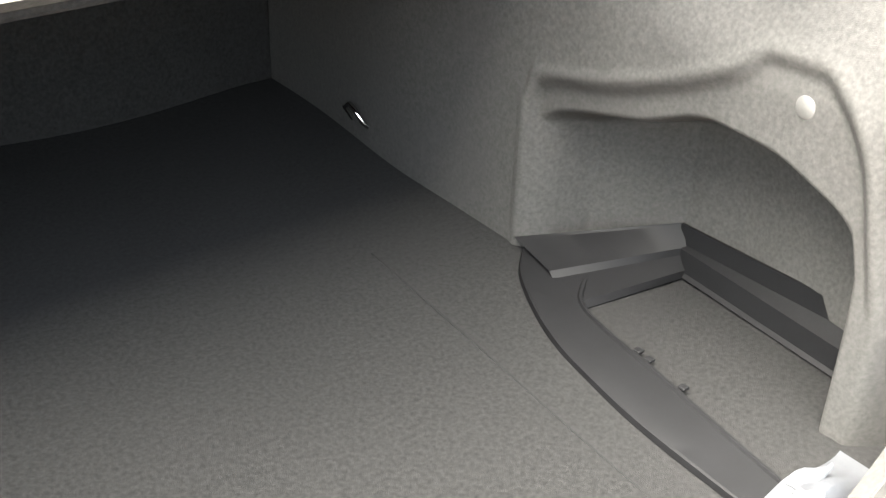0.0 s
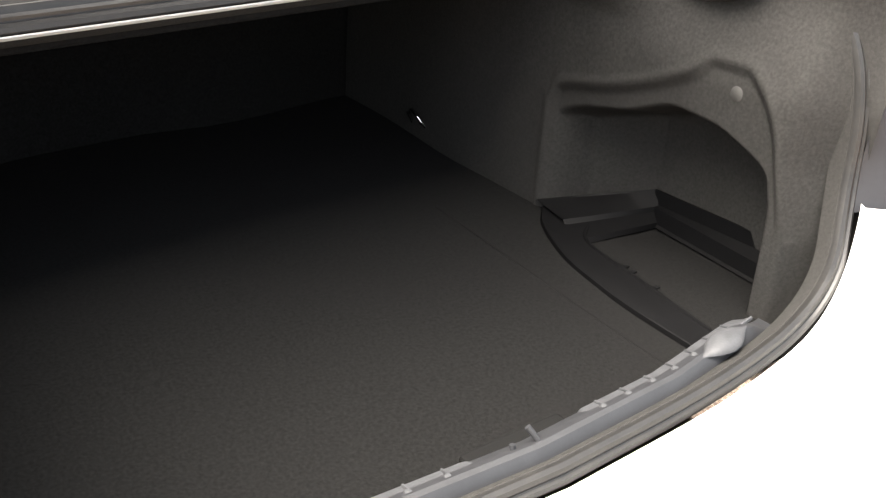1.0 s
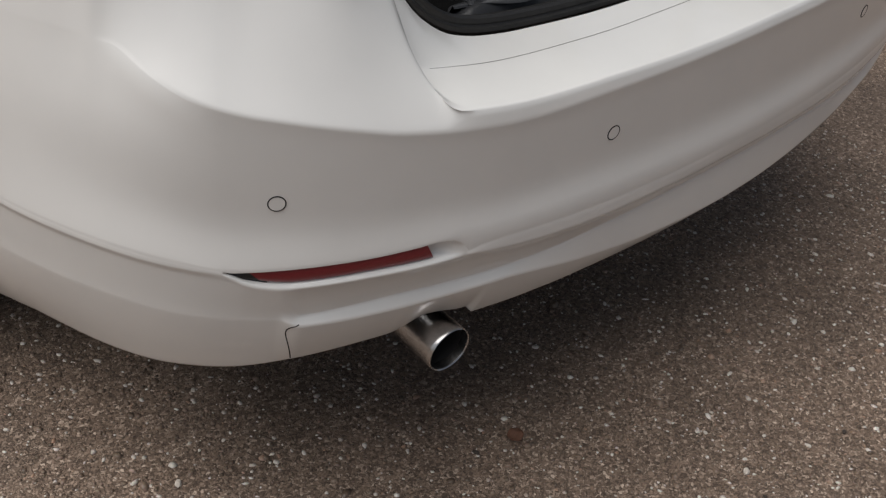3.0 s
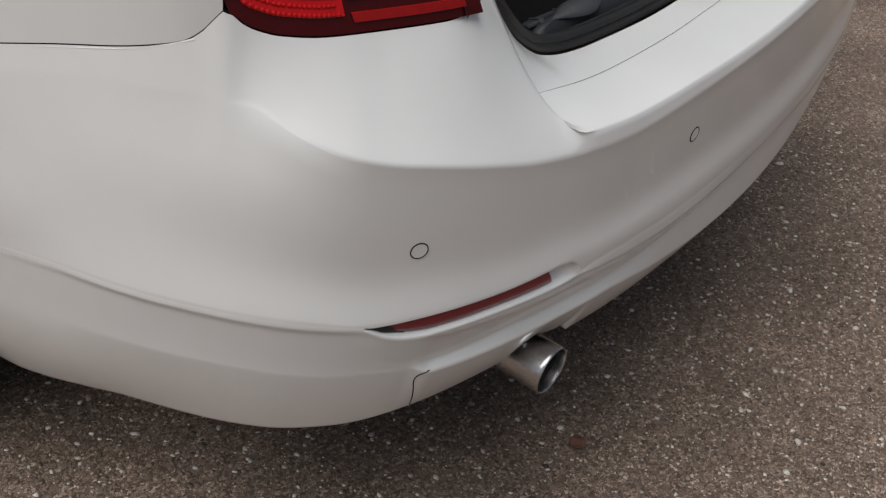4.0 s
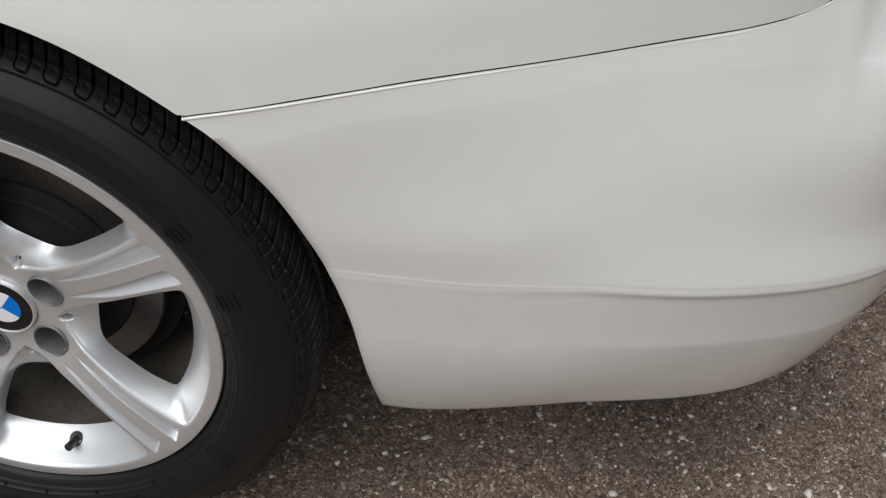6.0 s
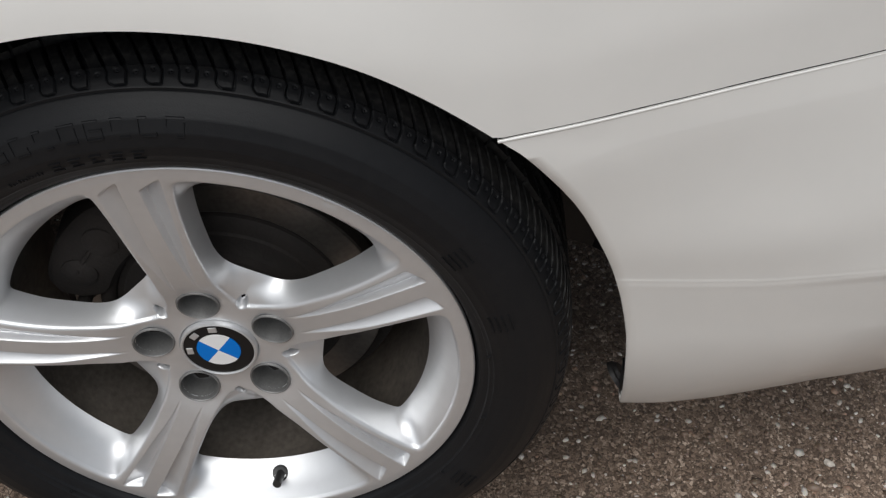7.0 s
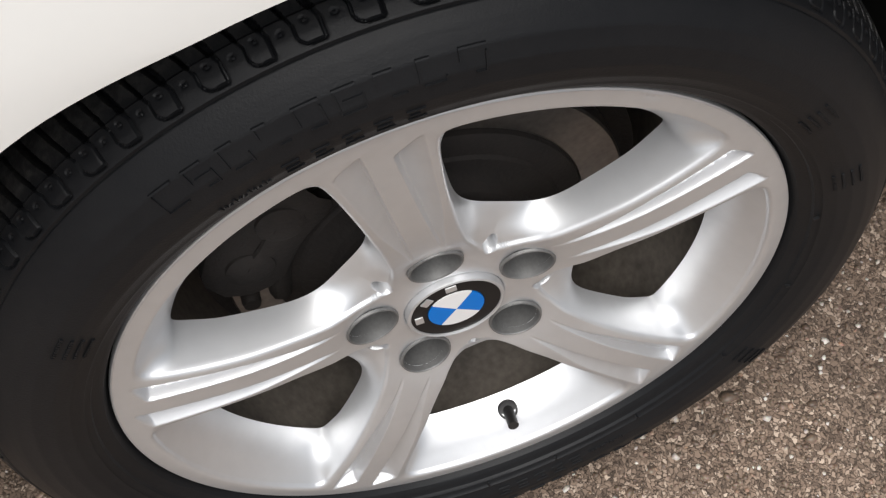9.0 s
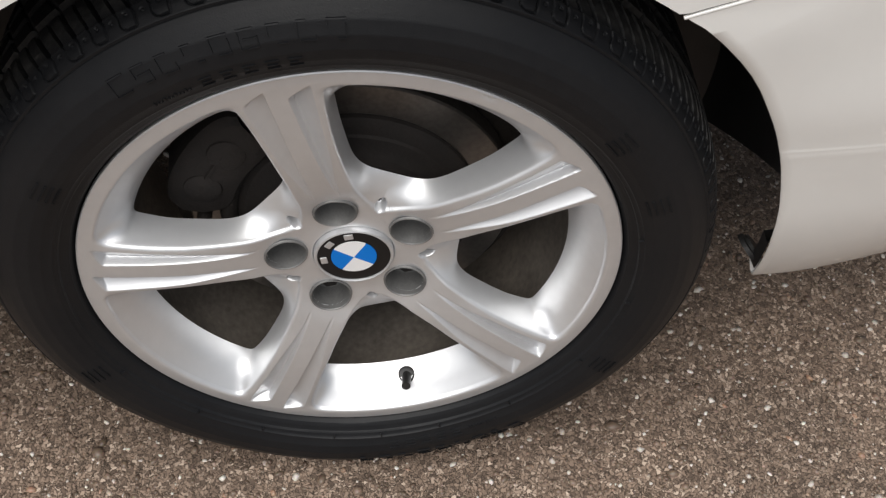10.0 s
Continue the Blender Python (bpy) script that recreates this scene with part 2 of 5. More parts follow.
def resample(pts, n):
    """n even steps along a smooth line through the places."""
    p = np.array(pts, float)
    for _ in range(3):
        a, b = p[:-1] * 0.75 + p[1:] * 0.25, p[:-1] * 0.25 + p[1:] * 0.75
        p = np.concatenate([p[:1], np.stack([a, b], 1).reshape(-1, p.shape[1]), p[-1:]])
    s = np.concatenate([[0], np.cumsum(np.linalg.norm(np.diff(p, axis=0), axis=1))])
    return np.stack([np.interp(np.linspace(0, s[-1], n), s, p[:, k]) for k in range(p.shape[1])], 1)


def circle(r, n=12, phase=0.0):
    a = np.arange(n) * 2 * np.pi / n + phase
    return np.stack([np.cos(a) * r, np.sin(a) * r], 1)


def tube(name, path, r, material, parent=None, label="", n=10, up=(0, 0, 1)):
    P = sweep(path, circle(r, n), up)
    k = P.shape[0]
    me = mesh_of(name, P.reshape(-1, 3), grid_faces(k, n, close_m=True) + [tuple(range(n)), tuple(range((k - 1) * n, k * n))[::-1]], 50)
    return attach(name, me, material, parent, label)


def lathe(name, profile, material, parent=None, label="", n=96, matrix=None, sharp=32):
    """A profile of (radius, height) turned round the local z axis."""
    a = np.arange(n) * 2 * np.pi / n
    q = np.array(profile, float)
    P = np.stack([np.cos(a)[:, None] * q[None, :, 0], np.sin(a)[:, None] * q[None, :, 0], np.broadcast_to(q[None, :, 1], (n, len(q)))], 2)
    ob = sheet(name, P, material, parent, label, close_n=True, sharp=sharp)
    if matrix is not None:
        ob.matrix_local = matrix
    return ob


def box(name, x0, x1, y0, y1, z0, z1, material, parent=None, label="", bevel=0.004):
    bm = bmesh.new()
    bmesh.ops.create_cube(bm, size=1)
    bmesh.ops.scale(bm, vec=(x1 - x0, y1 - y0, z1 - z0), verts=bm.verts)
    bmesh.ops.translate(bm, vec=((x0 + x1) / 2, (y0 + y1) / 2, (z0 + z1) / 2), verts=bm.verts)
    if bevel:
        bmesh.ops.bevel(bm, geom=bm.edges[:], offset=bevel, segments=2, affect='EDGES', profile=0.5)
    me = bpy.data.meshes.new(name)
    bm.to_mesh(me)
    bm.free()
    return attach(name, me, material, parent, label)


# ---- ground ----
def ground():
    me = bpy.data.meshes.new("ground")
    me.from_pydata([(-200, -200, 0), (200, -200, 0), (200, 200, 0), (-200, 200, 0)], [], [(0, 1, 2, 3)])
    g = attach("ground", me, ASPHALT)
    tagged(g, "worn brown-grey asphalt with exposed stone chippings", "ground", kind="structure")
    rng = np.random.default_rng(4)
    count = 80000
    xy = rng.uniform((-1.75, -1.75), (0.95, 0.65), (count, 2))
    size = rng.gamma(2.6, 0.00058, count) + 0.0008
    ico = [(0, 0, 1)] + [(math.cos(a) * 0.89, math.sin(a) * 0.89, 0.45) for a in np.arange(5) * 1.2566] + [(math.cos(a + 0.6283) * 0.89, math.sin(a + 0.6283) * 0.89, -0.45) for a in np.arange(5) * 1.2566]
    tri = [(0, 1 + i, 1 + (i + 1) % 5) for i in range(5)] + [(1 + i, 6 + i, 1 + (i + 1) % 5) for i in range(5)] + [(6 + i, 6 + (i + 1) % 5, 1 + (i + 1) % 5) for i in range(5)]
    ico, tri = np.array(ico), np.array(tri)
    a = rng.uniform(0, 6.283, count)
    shape = rng.uniform(0.7, 1.35, (count, 11, 1)) * ico[None]
    shape *= size[:, None, None] * np.stack([rng.uniform(0.8, 1.5, count), rng.uniform(0.7, 1.1, count), rng.uniform(0.4, 0.8, count)], 1)[:, None]
    c, s = np.cos(a)[:, None], np.sin(a)[:, None]
    V = np.stack([shape[..., 0] * c - shape[..., 1] * s + xy[:, :1], shape[..., 0] * s + shape[..., 1] * c + xy[:, 1:], shape[..., 2] + (size * rng.uniform(-0.4, 0.2, count))[:, None]], 2)
    F = tri[None] + (np.arange(count) * 11)[:, None, None]
    me = bpy.data.meshes.new("chippings")
    me.vertices.add(count * 11)
    me.vertices.foreach_set("co", V.astype(np.float32).ravel())
    nf = count * len(tri)
    me.loops.add(nf * 3)
    me.polygons.add(nf)
    me.loops.foreach_set("vertex_index", F.astype(np.int32).ravel())
    me.polygons.foreach_set("loop_start", np.arange(nf, dtype=np.int32) * 3)
    me.update(calc_edges=True)
    st = attach("stone_chippings", me, CHIPS)
    tagged(st, "small brown and grey stone chippings set in asphalt", "gravel", kind="stuff")


ground()

car = tagged(new("car"), "white saloon car with its boot open, parked on asphalt", "car")

# ---- rear bumper ----
PLAN = [(0, -1.015), (0.14, -1.011), (0.288, -0.999), (0.40, -0.983), (0.489, -0.966), (0.60, -0.93), (0.687, -0.887), (0.775, -0.82), (0.835, -0.72), (0.872, -0.60), (0.893, -0.45), (0.905, -0.20), (0.906, 0.2)]
_pl = resample([(-0.14, -1.011)] + PLAN, 400)
_pl = _pl[np.searchsorted(_pl[:, 0], 0):]
_s = np.concatenate([[0], np.cumsum(np.linalg.norm(np.diff(_pl, axis=0), axis=1))])
_t = np.gradient(_pl, axis=0)
_t /= np.linalg.norm(_t, axis=1)[:, None]
_n = np.stack([_t[:, 1], -_t[:, 0]], 1)


def plan(s, off=0.0):
    """The place in plan at a way s round the bumper from its middle (to the left where negative), moved outwards by off."""
    s = np.asarray(s, float)
    a = np.abs(s)
    x, y, nx, ny = (np.interp(a, _s, c) for c in (_pl[:, 0], _pl[:, 1], _n[:, 0], _n[:, 1]))
    return np.sign(s) * (x + nx * off), y + ny * off


def s_of_x(x):
    return float(np.interp(x, _pl[:, 0], _s))


ARCH_Y = hermite([(.22, -.3955), (.243, -.3905), (.30, -.3815), (.346, -.3735), (.386, -.3665), (.441, -.3515), (.49, -.3330), (.53, -.3125), (.561, -.2935), (.591, -.2690), (.614, -.2450), (.634, -.2215), (.70, -.2215)])


def arch_y(z):
    """Where the rear edge of the wheel arch lies at a height."""
    z = np.asarray(z, float)
    return ARCH_Y(z)


U_Z = hermite([(0, .622), (.29, .617), (.42, .612), (.50, .616), (.58, .626), (.63, .637), (.70, .652), (.74, .660), (.79, .675), (.83, .692), (.88, .712), (1.0, .712), (1.21, .672), (1.46, .60)])
U_O = hermite([(0, .003), (.5, .003), (.7, .003), (.82, .000), (.90, -.006), (1.0, -.012), (1.2, -.008), (1.46, .001)])
T_Z = hermite([(.5, .760), (.6, .760), (.70, .760), (.80, .760), (.85, .764), (.880, .773), (.901, .788), (.918, .771), (.938, .758), (.962, .752), (.996, .745), (1.054, .735), (1.153, .713), (1.26, .6865), (1.309, .672), (1.353, .659), (1.398, .645), (1.434, .635), (1.46, .629)])
T_O = hermite([(.5, -.072), (.70, -.068), (.80, -.06), (.86, -.05), (.90, -.04), (.95, -.03), (1.05, -.022), (1.2, -.012), (1.36, -.003), (1.46, .002)])
M_O = hermite([(0, 0), (.8, 0), (1.0, -.003), (1.2, -.003), (1.46, -.001)])
M2_O = hermite([(0, -.001), (.6, -.001), (.75, -.003), (.95, -.003), (1.2, -.0045), (1.35, -.0072), (1.46, -.0092)])
D_Z = hermite([(0, .4655), (.3, .4620), (.44, .4640), (.47, .4630), (.482, .4600), (.487, .4595), (.4905, .4640), (.4945, .4695), (.50, .4740), (.508, .4782), (.518, .4808), (.53, .4814), (.545, .4803), (.60, .4780), (.66, .4770), (.729, .4755), (.75, .4755), (.761, .4765), (.775, .4795), (.82, .4870), (.88, .493), (.95, .497), (1.06, .498), (1.15, .492), (1.25, .483), (1.46, .474)])
D_R = hermite([(0, .4790), (.45, .4800), (.52, .4838), (.60, .4808), (.66, .4798), (.73, .4785), (.761, .4795), (.82, .4895), (.88, .4955), (.95, .4995), (1.06, .5005), (1.15, .4945), (1.25, .4855), (1.46, .4765)])
D_O = hermite([(0, .0075), (.4, .007), (.5, .006), (.7, .006), (.75, .007), (.93, .0035), (1.0, .001), (1.06, -.002), (1.12, -.0055), (1.2, -.0088), (1.35, -.0127), (1.46, -.0152)])
L_Z = hermite([(0, .4475), (.1, .4465), (.2, .445), (.3, .4440), (.37, .4455), (.41, .4475), (.463, .4525), (.488, .4550), (.52, .4540), (.55, .4532), (.60, .4532), (.645, .4522), (.69, .4513), (.705, .4526), (.72, .4554), (.74, .4624), (.752, .4698), (.761, .4735), (.775, .4765), (.82, .4820), (.88, .488), (.95, .492), (1.06, .493), (1.15, .486), (1.25, .477), (1.46, .468)])
L_O = hermite([(0, .0065), (.3, .0075), (.45, .0070), (.7, .006), (.75, .007), (.93, .0035), (1.0, .001), (1.06, -.0021), (1.12, -.0058), (1.2, -.0093), (1.35, -.0132), (1.46, -.0158)])
F_Z = hermite([(0, .4225), (.08, .422), (.18, .418), (.274, .413), (.358, .4075), (.397, .4063), (.488, .4055), (.56, .4058), (.626, .4020), (.675, .399), (.70, .402), (.80, .41), (.93, .42), (1.46, .40)])
F_O = hermite([(0, -.003), (.25, -.003), (.36, -.008), (.5, -.0125), (.66, -.008), (.75, -.007), (.93, -.010), (1.2, -.0175), (1.46, -.0245)])
G_O = hermite([(0, -.0050), (.3, -.0062), (.42, -.0095), (.5, -.0125), (.66, -.0115), (.75, -.007), (1.46, -.007)])
E_Z = hermite([(0, .358), (.08, .359), (.18, .364), (.27, .372), (.32, .379), (.37, .387), (.43, .393), (.488, .392), (.56, .391), (.678, .389), (.75, .40), (1.46, .40)])
B_Z = hermite([(0, .343), (.13, .342), (.25, .3385), (.33, .332), (.40, .3275), (.45, .3265), (.54, .3285), (.58, .326), (.62, .322), (.66, .317), (.70, .312), (.75, .305), (.80, .301), (.86, .2955), (1.0, .2895), (1.15, .272), (1.3, .2525), (1.4, .2435), (1.46, .242)])
B_O = hermite([(0, -.014), (.13, -.0145), (.25, -.018), (.36, -.026), (.45, -.032), (.7, -.036), (.86, -.048), (1.06, -.060), (1.3, -.067), (1.46, -.071)])
TL_X = hermite([(0, 0), (.34, .335), (.40, .388), (.45, .428), (.50, .468), (.54, .494), (.58, .513), (.62, .525)])
TL_Y = hermite([(0, -.899), (.2, -.891), (.34, -.874), (.45, -.857), (.52, -.843), (.60, -.822)])
TL_Z = hermite([(0, .643), (.34, .647), (.40, .651), (.45, .660), (.50, .686), (.54, .720), (.58, .762), (.62, .80)])
FOLD_S = hermite([(0, .497), (.18, .497), (.20, .508), (.24, .520), (.32, .530), (.45, .537), (.7, .543), (.85, .548), (1, .555)])
FOLD_X = hermite([(.18, .494), (.20, .505), (.24, .514), (.32, .519), (.45, .521), (.7, .520), (.85, .520), (1, .520)])
FOLD_Y = hermite([(.18, -.9598), (.20, -.9570), (.24, -.9510), (.32, -.940), (.45, -.925), (.7, -.899), (.85, -.866), (1, -.829)])
FOLD_Z = hermite([(.18, .637), (.20, .6378), (.24, .6405), (.32, .646), (.45, .654), (.7, .668), (.85, .712), (1, .767)])
RISE = hermite([(0, 0), (.18, .145), (.7, .32), (.8, .48), (.9, .70), (1, 1)])
S_END = 1.46


def pipe_cut(s):
    """How far the lower edge is cut away over the tail pipe, on the left only."""
    return smooth(-.560, -.505, s) * (1 - .3 * smooth(-.50, -.455, s)) * (1 - smooth(-.4515, -.4405, s))


def place(s, z, off):
    """A place of the bumper's skin; near the wheel the ways end at the arch."""
    a = abs(s)
    s1 = 1.06
    if a > s1:
        u = (a - s1) / (S_END - s1)
        x1, y1 = (float(v) for v in plan(s1, off))
        y = y1 + u * (float(arch_y(z)) - y1)
        x = float(np.interp(y, _pl[:, 1], _pl[:, 0])) + off
        x += (x1 - float(np.interp(y1, _pl[:, 1], _pl[:, 0])) - off) * (1 - u)
        return (math.copysign(x, s), y, z)
    x, y = plan(s, off)
    return (float(x), float(y), z)


K = [1, .955, .91, .87, .83, .79, .75, .715, .69, .58, .45, .36, .29, .24, .21, .19, .17, .11, .04]


def ledge_place(s, k):
    """The flat ledge under the boot opening: a low band, the ledge, and the body strip up to the seal."""
    a = abs(s)
    uz, uo = float(U_Z(a)), float(U_O(a))
    u = np.array(place(s, uz, uo))
    i = np.array(place(s, uz + .013 + .008 * float(smooth(.1, .5, a)), uo - .006))
    if k <= .18:
        return u + (i - u) * k / .18
    j = np.array(place(s, uz + .021 + .013 * float(smooth(.2, .5, a)), -.080 + .008 * float(smooth(.1, .45, a))))
    if k <= .7:
        return i + (j - i) * (k - .18) / .52
    q = min(a + .050 * float(smooth(.40, .55, a)), .59)
    g = np.array((math.copysign(float(TL_X(q)), s), float(TL_Y(min(q, .60))), float(TL_Z(q))))
    f = (k - .7) / .3
    p = j + (g - j) * f
    p[2] = j[2] + (g[2] - j[2]) * f ** 1.25
    return p


def corner_place(s, k):
    """The full corner under the lamp, from the crease up to the lamp and the wing."""
    a = abs(s)
    uz, uo, tz, to = float(U_Z(a)), float(U_O(a)), float(T_Z(a)), float(T_O(a))
    fade = float(smooth(.76, .92, a))
    flat = float(M_O(a)) + (to - float(M_O(a))) * (max(uz - .565, 0) / (tz - .565)) ** 1.3
    uo = uo * (1 - fade) + flat * fade
    r = float(RISE(k)) * (1 - fade) + k * fade
    return np.array(place(s, uz + (tz - uz) * r, uo + (to - uo) * ((1.25 - .25 * fade) * r - .25 * (1 - fade) * r * r)))


def top_place(s, k):
    """A place of the bumper's top: the ledge, or past the fold the corner."""
    a, af = abs(s), float(FOLD_S(k))
    side = math.copysign(1, s)
    fold = np.array((side * float(FOLD_X(k)), float(FOLD_Y(k)), float(FOLD_Z(k)))) if k > .18 else ledge_place(side * af, k)
    if a <= af + 1e-7:
        return ledge_place(s, k) + (fold - ledge_place(side * af, k)) * max(0, 1 - (af - a) / .011)
    u = min((a - af) / .11, 1)
    return corner_place(s, k) + (fold - corner_place(side * af, k)) * (1 - u) ** 2


def section(s):
    a = abs(s)
    uz, uo = float(U_Z(a)), float(U_O(a))
    tz, to = float(T_Z(a)), float(T_O(a))
    fade = float(smooth(.76, .92, a))
    flat = float(M_O(a)) + (to - float(M_O(a))) * (max(uz - .565, 0) / (tz - .565)) ** 1.3
    uo = uo * (1 - fade) + flat * fade
    U = np.array(place(s, uz, uo))
    rows = []
    for k in K:
        bump = float(smooth(.42, .53, a) * (1 - smooth(.53, .66, a)))
        af = float(FOLD_S(k))
        rows.append(top_place(math.copysign(a + (af - .53) * bump * min(k / .18, 1), s), k))
    # rounded upper edge
    edge = .35 * (1 - fade) + fade * .004 / max(uz - .565, .03)
    nxt = np.array(place(s, uz - .004, uo + (float(M_O(a)) - uo) * edge))
    for t in (.25, .5, .75):
        rows.append((1 - t) ** 2 * rows[len(K) - 1] + 2 * t * (1 - t) * U + t * t * nxt)
    rows.append(nxt)
    top = uz - .004
    face = hermite([(0, uo + (float(M_O(a)) - uo) * edge), (.4, float(M_O(a)) - .0055 * fade), (.72, float(M2_O(a)) - .0012 * fade), (1, float(D_O(a)))])
    dz, dr = float(D_Z(a)), float(D_R(a))
    for t in (.12, .25, .38, .5, .62, .73, .83, .92, .985):
        rows.append(np.array(place(s, top + (dr - top) * t, float(face(t)))))
    rows.append(np.array(place(s, dz + .0018, float(D_O(a)))))
    rows.append(np.array(place(s, dz, float(D_O(a)) - .0002)))
    rec = float(smooth(.489, .534, a) * (1 - smooth(.748, .7615, a))) * (.012 + .014 * float(smooth(.70, .74, a)))
    lz, lo = float(L_Z(a)), float(L_O(a))
    do = float(D_O(a))
    g = dz - lz
    for z, f, r in ((dz - min(.0012, .2 * g), .1, 1), (dz - .5 * g, .5, 1), (lz + min(.0050, .4 * g), .65, 1), (lz + min(.0030, .25 * g), .8, .5), (lz + min(.0009, .1 * g), .95, .08)):
        rows.append(np.array(place(s, z, do + (lo - do) * f - rec * r)))
    ez, eo = float(F_Z(a)), float(F_O(a))
    bz, bo = float(B_Z(a)), float(B_O(a))
    bz += float(pipe_cut(s)) * .0165
    # below the crease: a plain fall at the sides, an undercut over a proud lower panel behind
    rear = float(1 - smooth(.676, .706, a))
    under = lo - .0015 + .0008 * float(smooth(1.03, 1.28, a)) - .0018 * float(smooth(.74, .80, a) * (1 - smooth(.98, 1.12, a)))
    z1 = lz - .006
    z2, z3 = z1 - .012, z1 - .017
    o2, o3 = under + (eo - under) * .012 / (z1 - ez), under + (eo - under) * .017 / (z1 - ez)
    side = [(lz - .002, lo), (z1, under), ((z1 + z2) / 2, (under + o2) / 2), (z2, o2), (z3, o3), ((z3 + ez) / 2, (o3 + eo) / 2), (ez, eo), (ez - .002, eo - .0002), (ez - .005, eo - .0006)]
    go, fz = float(G_O(a)), float(E_Z(a))
    fo = go + .0022 + .0055 * float(smooth(.25, .45, a))
    sl = float(smooth(.25, .45, a))
    fall = (lo - .003 - go) / (lz - .005 - ez)
    back = [(lz - .0016, lo - .0003), (lz - .005, lo - .0030), (lz + (ez - lz) * .5, go + fall * (lz - ez) * .5), (ez + .0040, go + fall * .0040), (ez + .0006, go + fall * .0006), (ez - .0002, go + .0008 - .0005 * sl), (ez - .0030, go + .0016 + .0004 * sl), (fz + .0030, fo - .0001 - .0012 * sl), (fz, fo)]
    for (za, oa), (zb, ob) in zip(side, back):
        rows.append(np.array(place(s, za + (zb - za) * rear, oa + (ob - oa) * rear)))
    ez, eo = side[-1][0] + (fz - side[-1][0]) * rear, side[-1][1] + (fo - side[-1][1]) * rear
    lean = .72 - .42 * float(smooth(.95, 1.15, a))
    for t in (.05, .2, .45, .7, .9, .975):
        rows.append(np.array(place(s, ez + (bz - ez) * t, eo + (bo - eo) * (t * lean + (1 - lean) * t * t))))
    rows.append(np.array(place(s, bz, bo)))
    rows.append(np.array(place(s, bz - .001, bo - .006)))
    deep = float(1 - smooth(.95, 1.15, a))
    rows.append(np.array(place(s, bz + .006, bo - .010 - .004 * deep)))
    rows.append(np.array(place(s, bz + .010 + .04 * deep, bo - .012 - .008 * deep)))
    return np.array(rows)


STATIONS = np.unique(np.concatenate([np.linspace(0, 1.06, 122), np.linspace(.40, .66, 105), [.519, .53], np.linspace(.665, .775, 56), np.linspace(.482, .512, 25), np.linspace(1.06, S_END, 26)]))
STATIONS = STATIONS[np.concatenate([[True], np.diff(np.floor(STATIONS / .0008)) > 0])]
STATIONS[-1] = S_END
STATIONS = np.concatenate([-STATIONS[:0:-1], STATIONS])
SKIN = np.array([section(s) for s in STATIONS])
# the corner swells evenly between the crease and the fold
calm = smooth(.530, .536, np.abs(STATIONS)) * (1 - smooth(.68, .74, np.abs(STATIONS)))
for turn in range(60):
    mid = (SKIN[:-2, 1:18] + SKIN[2:, 1:18]) * .22 + (SKIN[1:-1, :17] + SKIN[1:-1, 2:19]) * .28
    f = .8 * calm[1:-1, None, None]
    SKIN[1:-1, 1:18] = SKIN[1:-1, 1:18] * (1 - f) + mid * f
# the edge at the wheel arch turns inwards
turned = [SKIN[k] - np.sign(SKIN[k][:, :1]) * np.array((d, 0, 0)) + np.array((0, f, 0)) for k in (0, -1) for d, f in ((.0045, -.002), (.0015, .0010))]
TURNED = np.concatenate([[turned[0], turned[1]], SKIN, [turned[3], turned[2]]])
bumper = sheet("rear_bumper", TURNED, PAINT, car, "white painted rear bumper", sharp=70)


def arch_trim(k, side):
    """The black edge strip behind the bumper at the wheel arch."""
    P = []
    for p in SKIN[k]:
        if .25 < p[2] < .335:
            P.append([(p[0] - side * d, p[1] + f, p[2]) for d, f in ((.004, .0010), (.008, .0015), (.020, .0010), (.021, -.010))])
    sheet("arch_trim", np.array(P), BLACK_PLASTIC, bumper, "black plastic strip inside the arch edge", flip=side > 0)


arch_trim(0, -1)
arch_trim(-1, 1)


def skin_at(s, z):
    """The place and outward normal of the bumper's face at s and a height below its upper edge."""
    i = int(np.argmin(np.abs(STATIONS - s)))
    i = min(max(i, 1), len(STATIONS) - 2)
    col = SKIN[i]
    rows = col[22:33]
    k = int(np.clip(np.searchsorted(-rows[:, 2], -z), 1, len(rows) - 1))
    f = (z - rows[k - 1, 2]) / (rows[k, 2] - rows[k - 1, 2])
    p = rows[k - 1] * (1 - f) + rows[k] * f
    t1 = SKIN[i + 1][22 + k] - SKIN[i - 1][22 + k]
    n = np.cross(rows[k] - rows[k - 1], t1)
    n /= np.linalg.norm(n)
    if n[1] > 0:
        n = -n
    return p, n


def sensor(x, z):
    """A parking sensor: a painted disc in a fine dark ring."""
    s = math.copysign(s_of_x(abs(x)), x)
    p, n = skin_at(s, z)
    turn = Vector(n).to_track_quat('Z', 'Y').to_matrix().to_4x4()
    m = Matrix.Translation(Vector(p)) @ turn
    ring = lathe("parking_sensor", [(.0086, -.003), (.0086, .0005), (.0088, .0008), (.0095, .0008), (.0097, .0004), (.0097, -.003)], GAP, bumper, "flush parking sensor ringed by a fine dark gap", 40, m)
    lathe("sensor_face", [(.0001, .0006), (.0084, .0006), (.0086, -.002)], PAINT, ring, "white painted sensor face", 40)


for x in (-.687, -.288, .288, .687):
    sensor(x, .556)


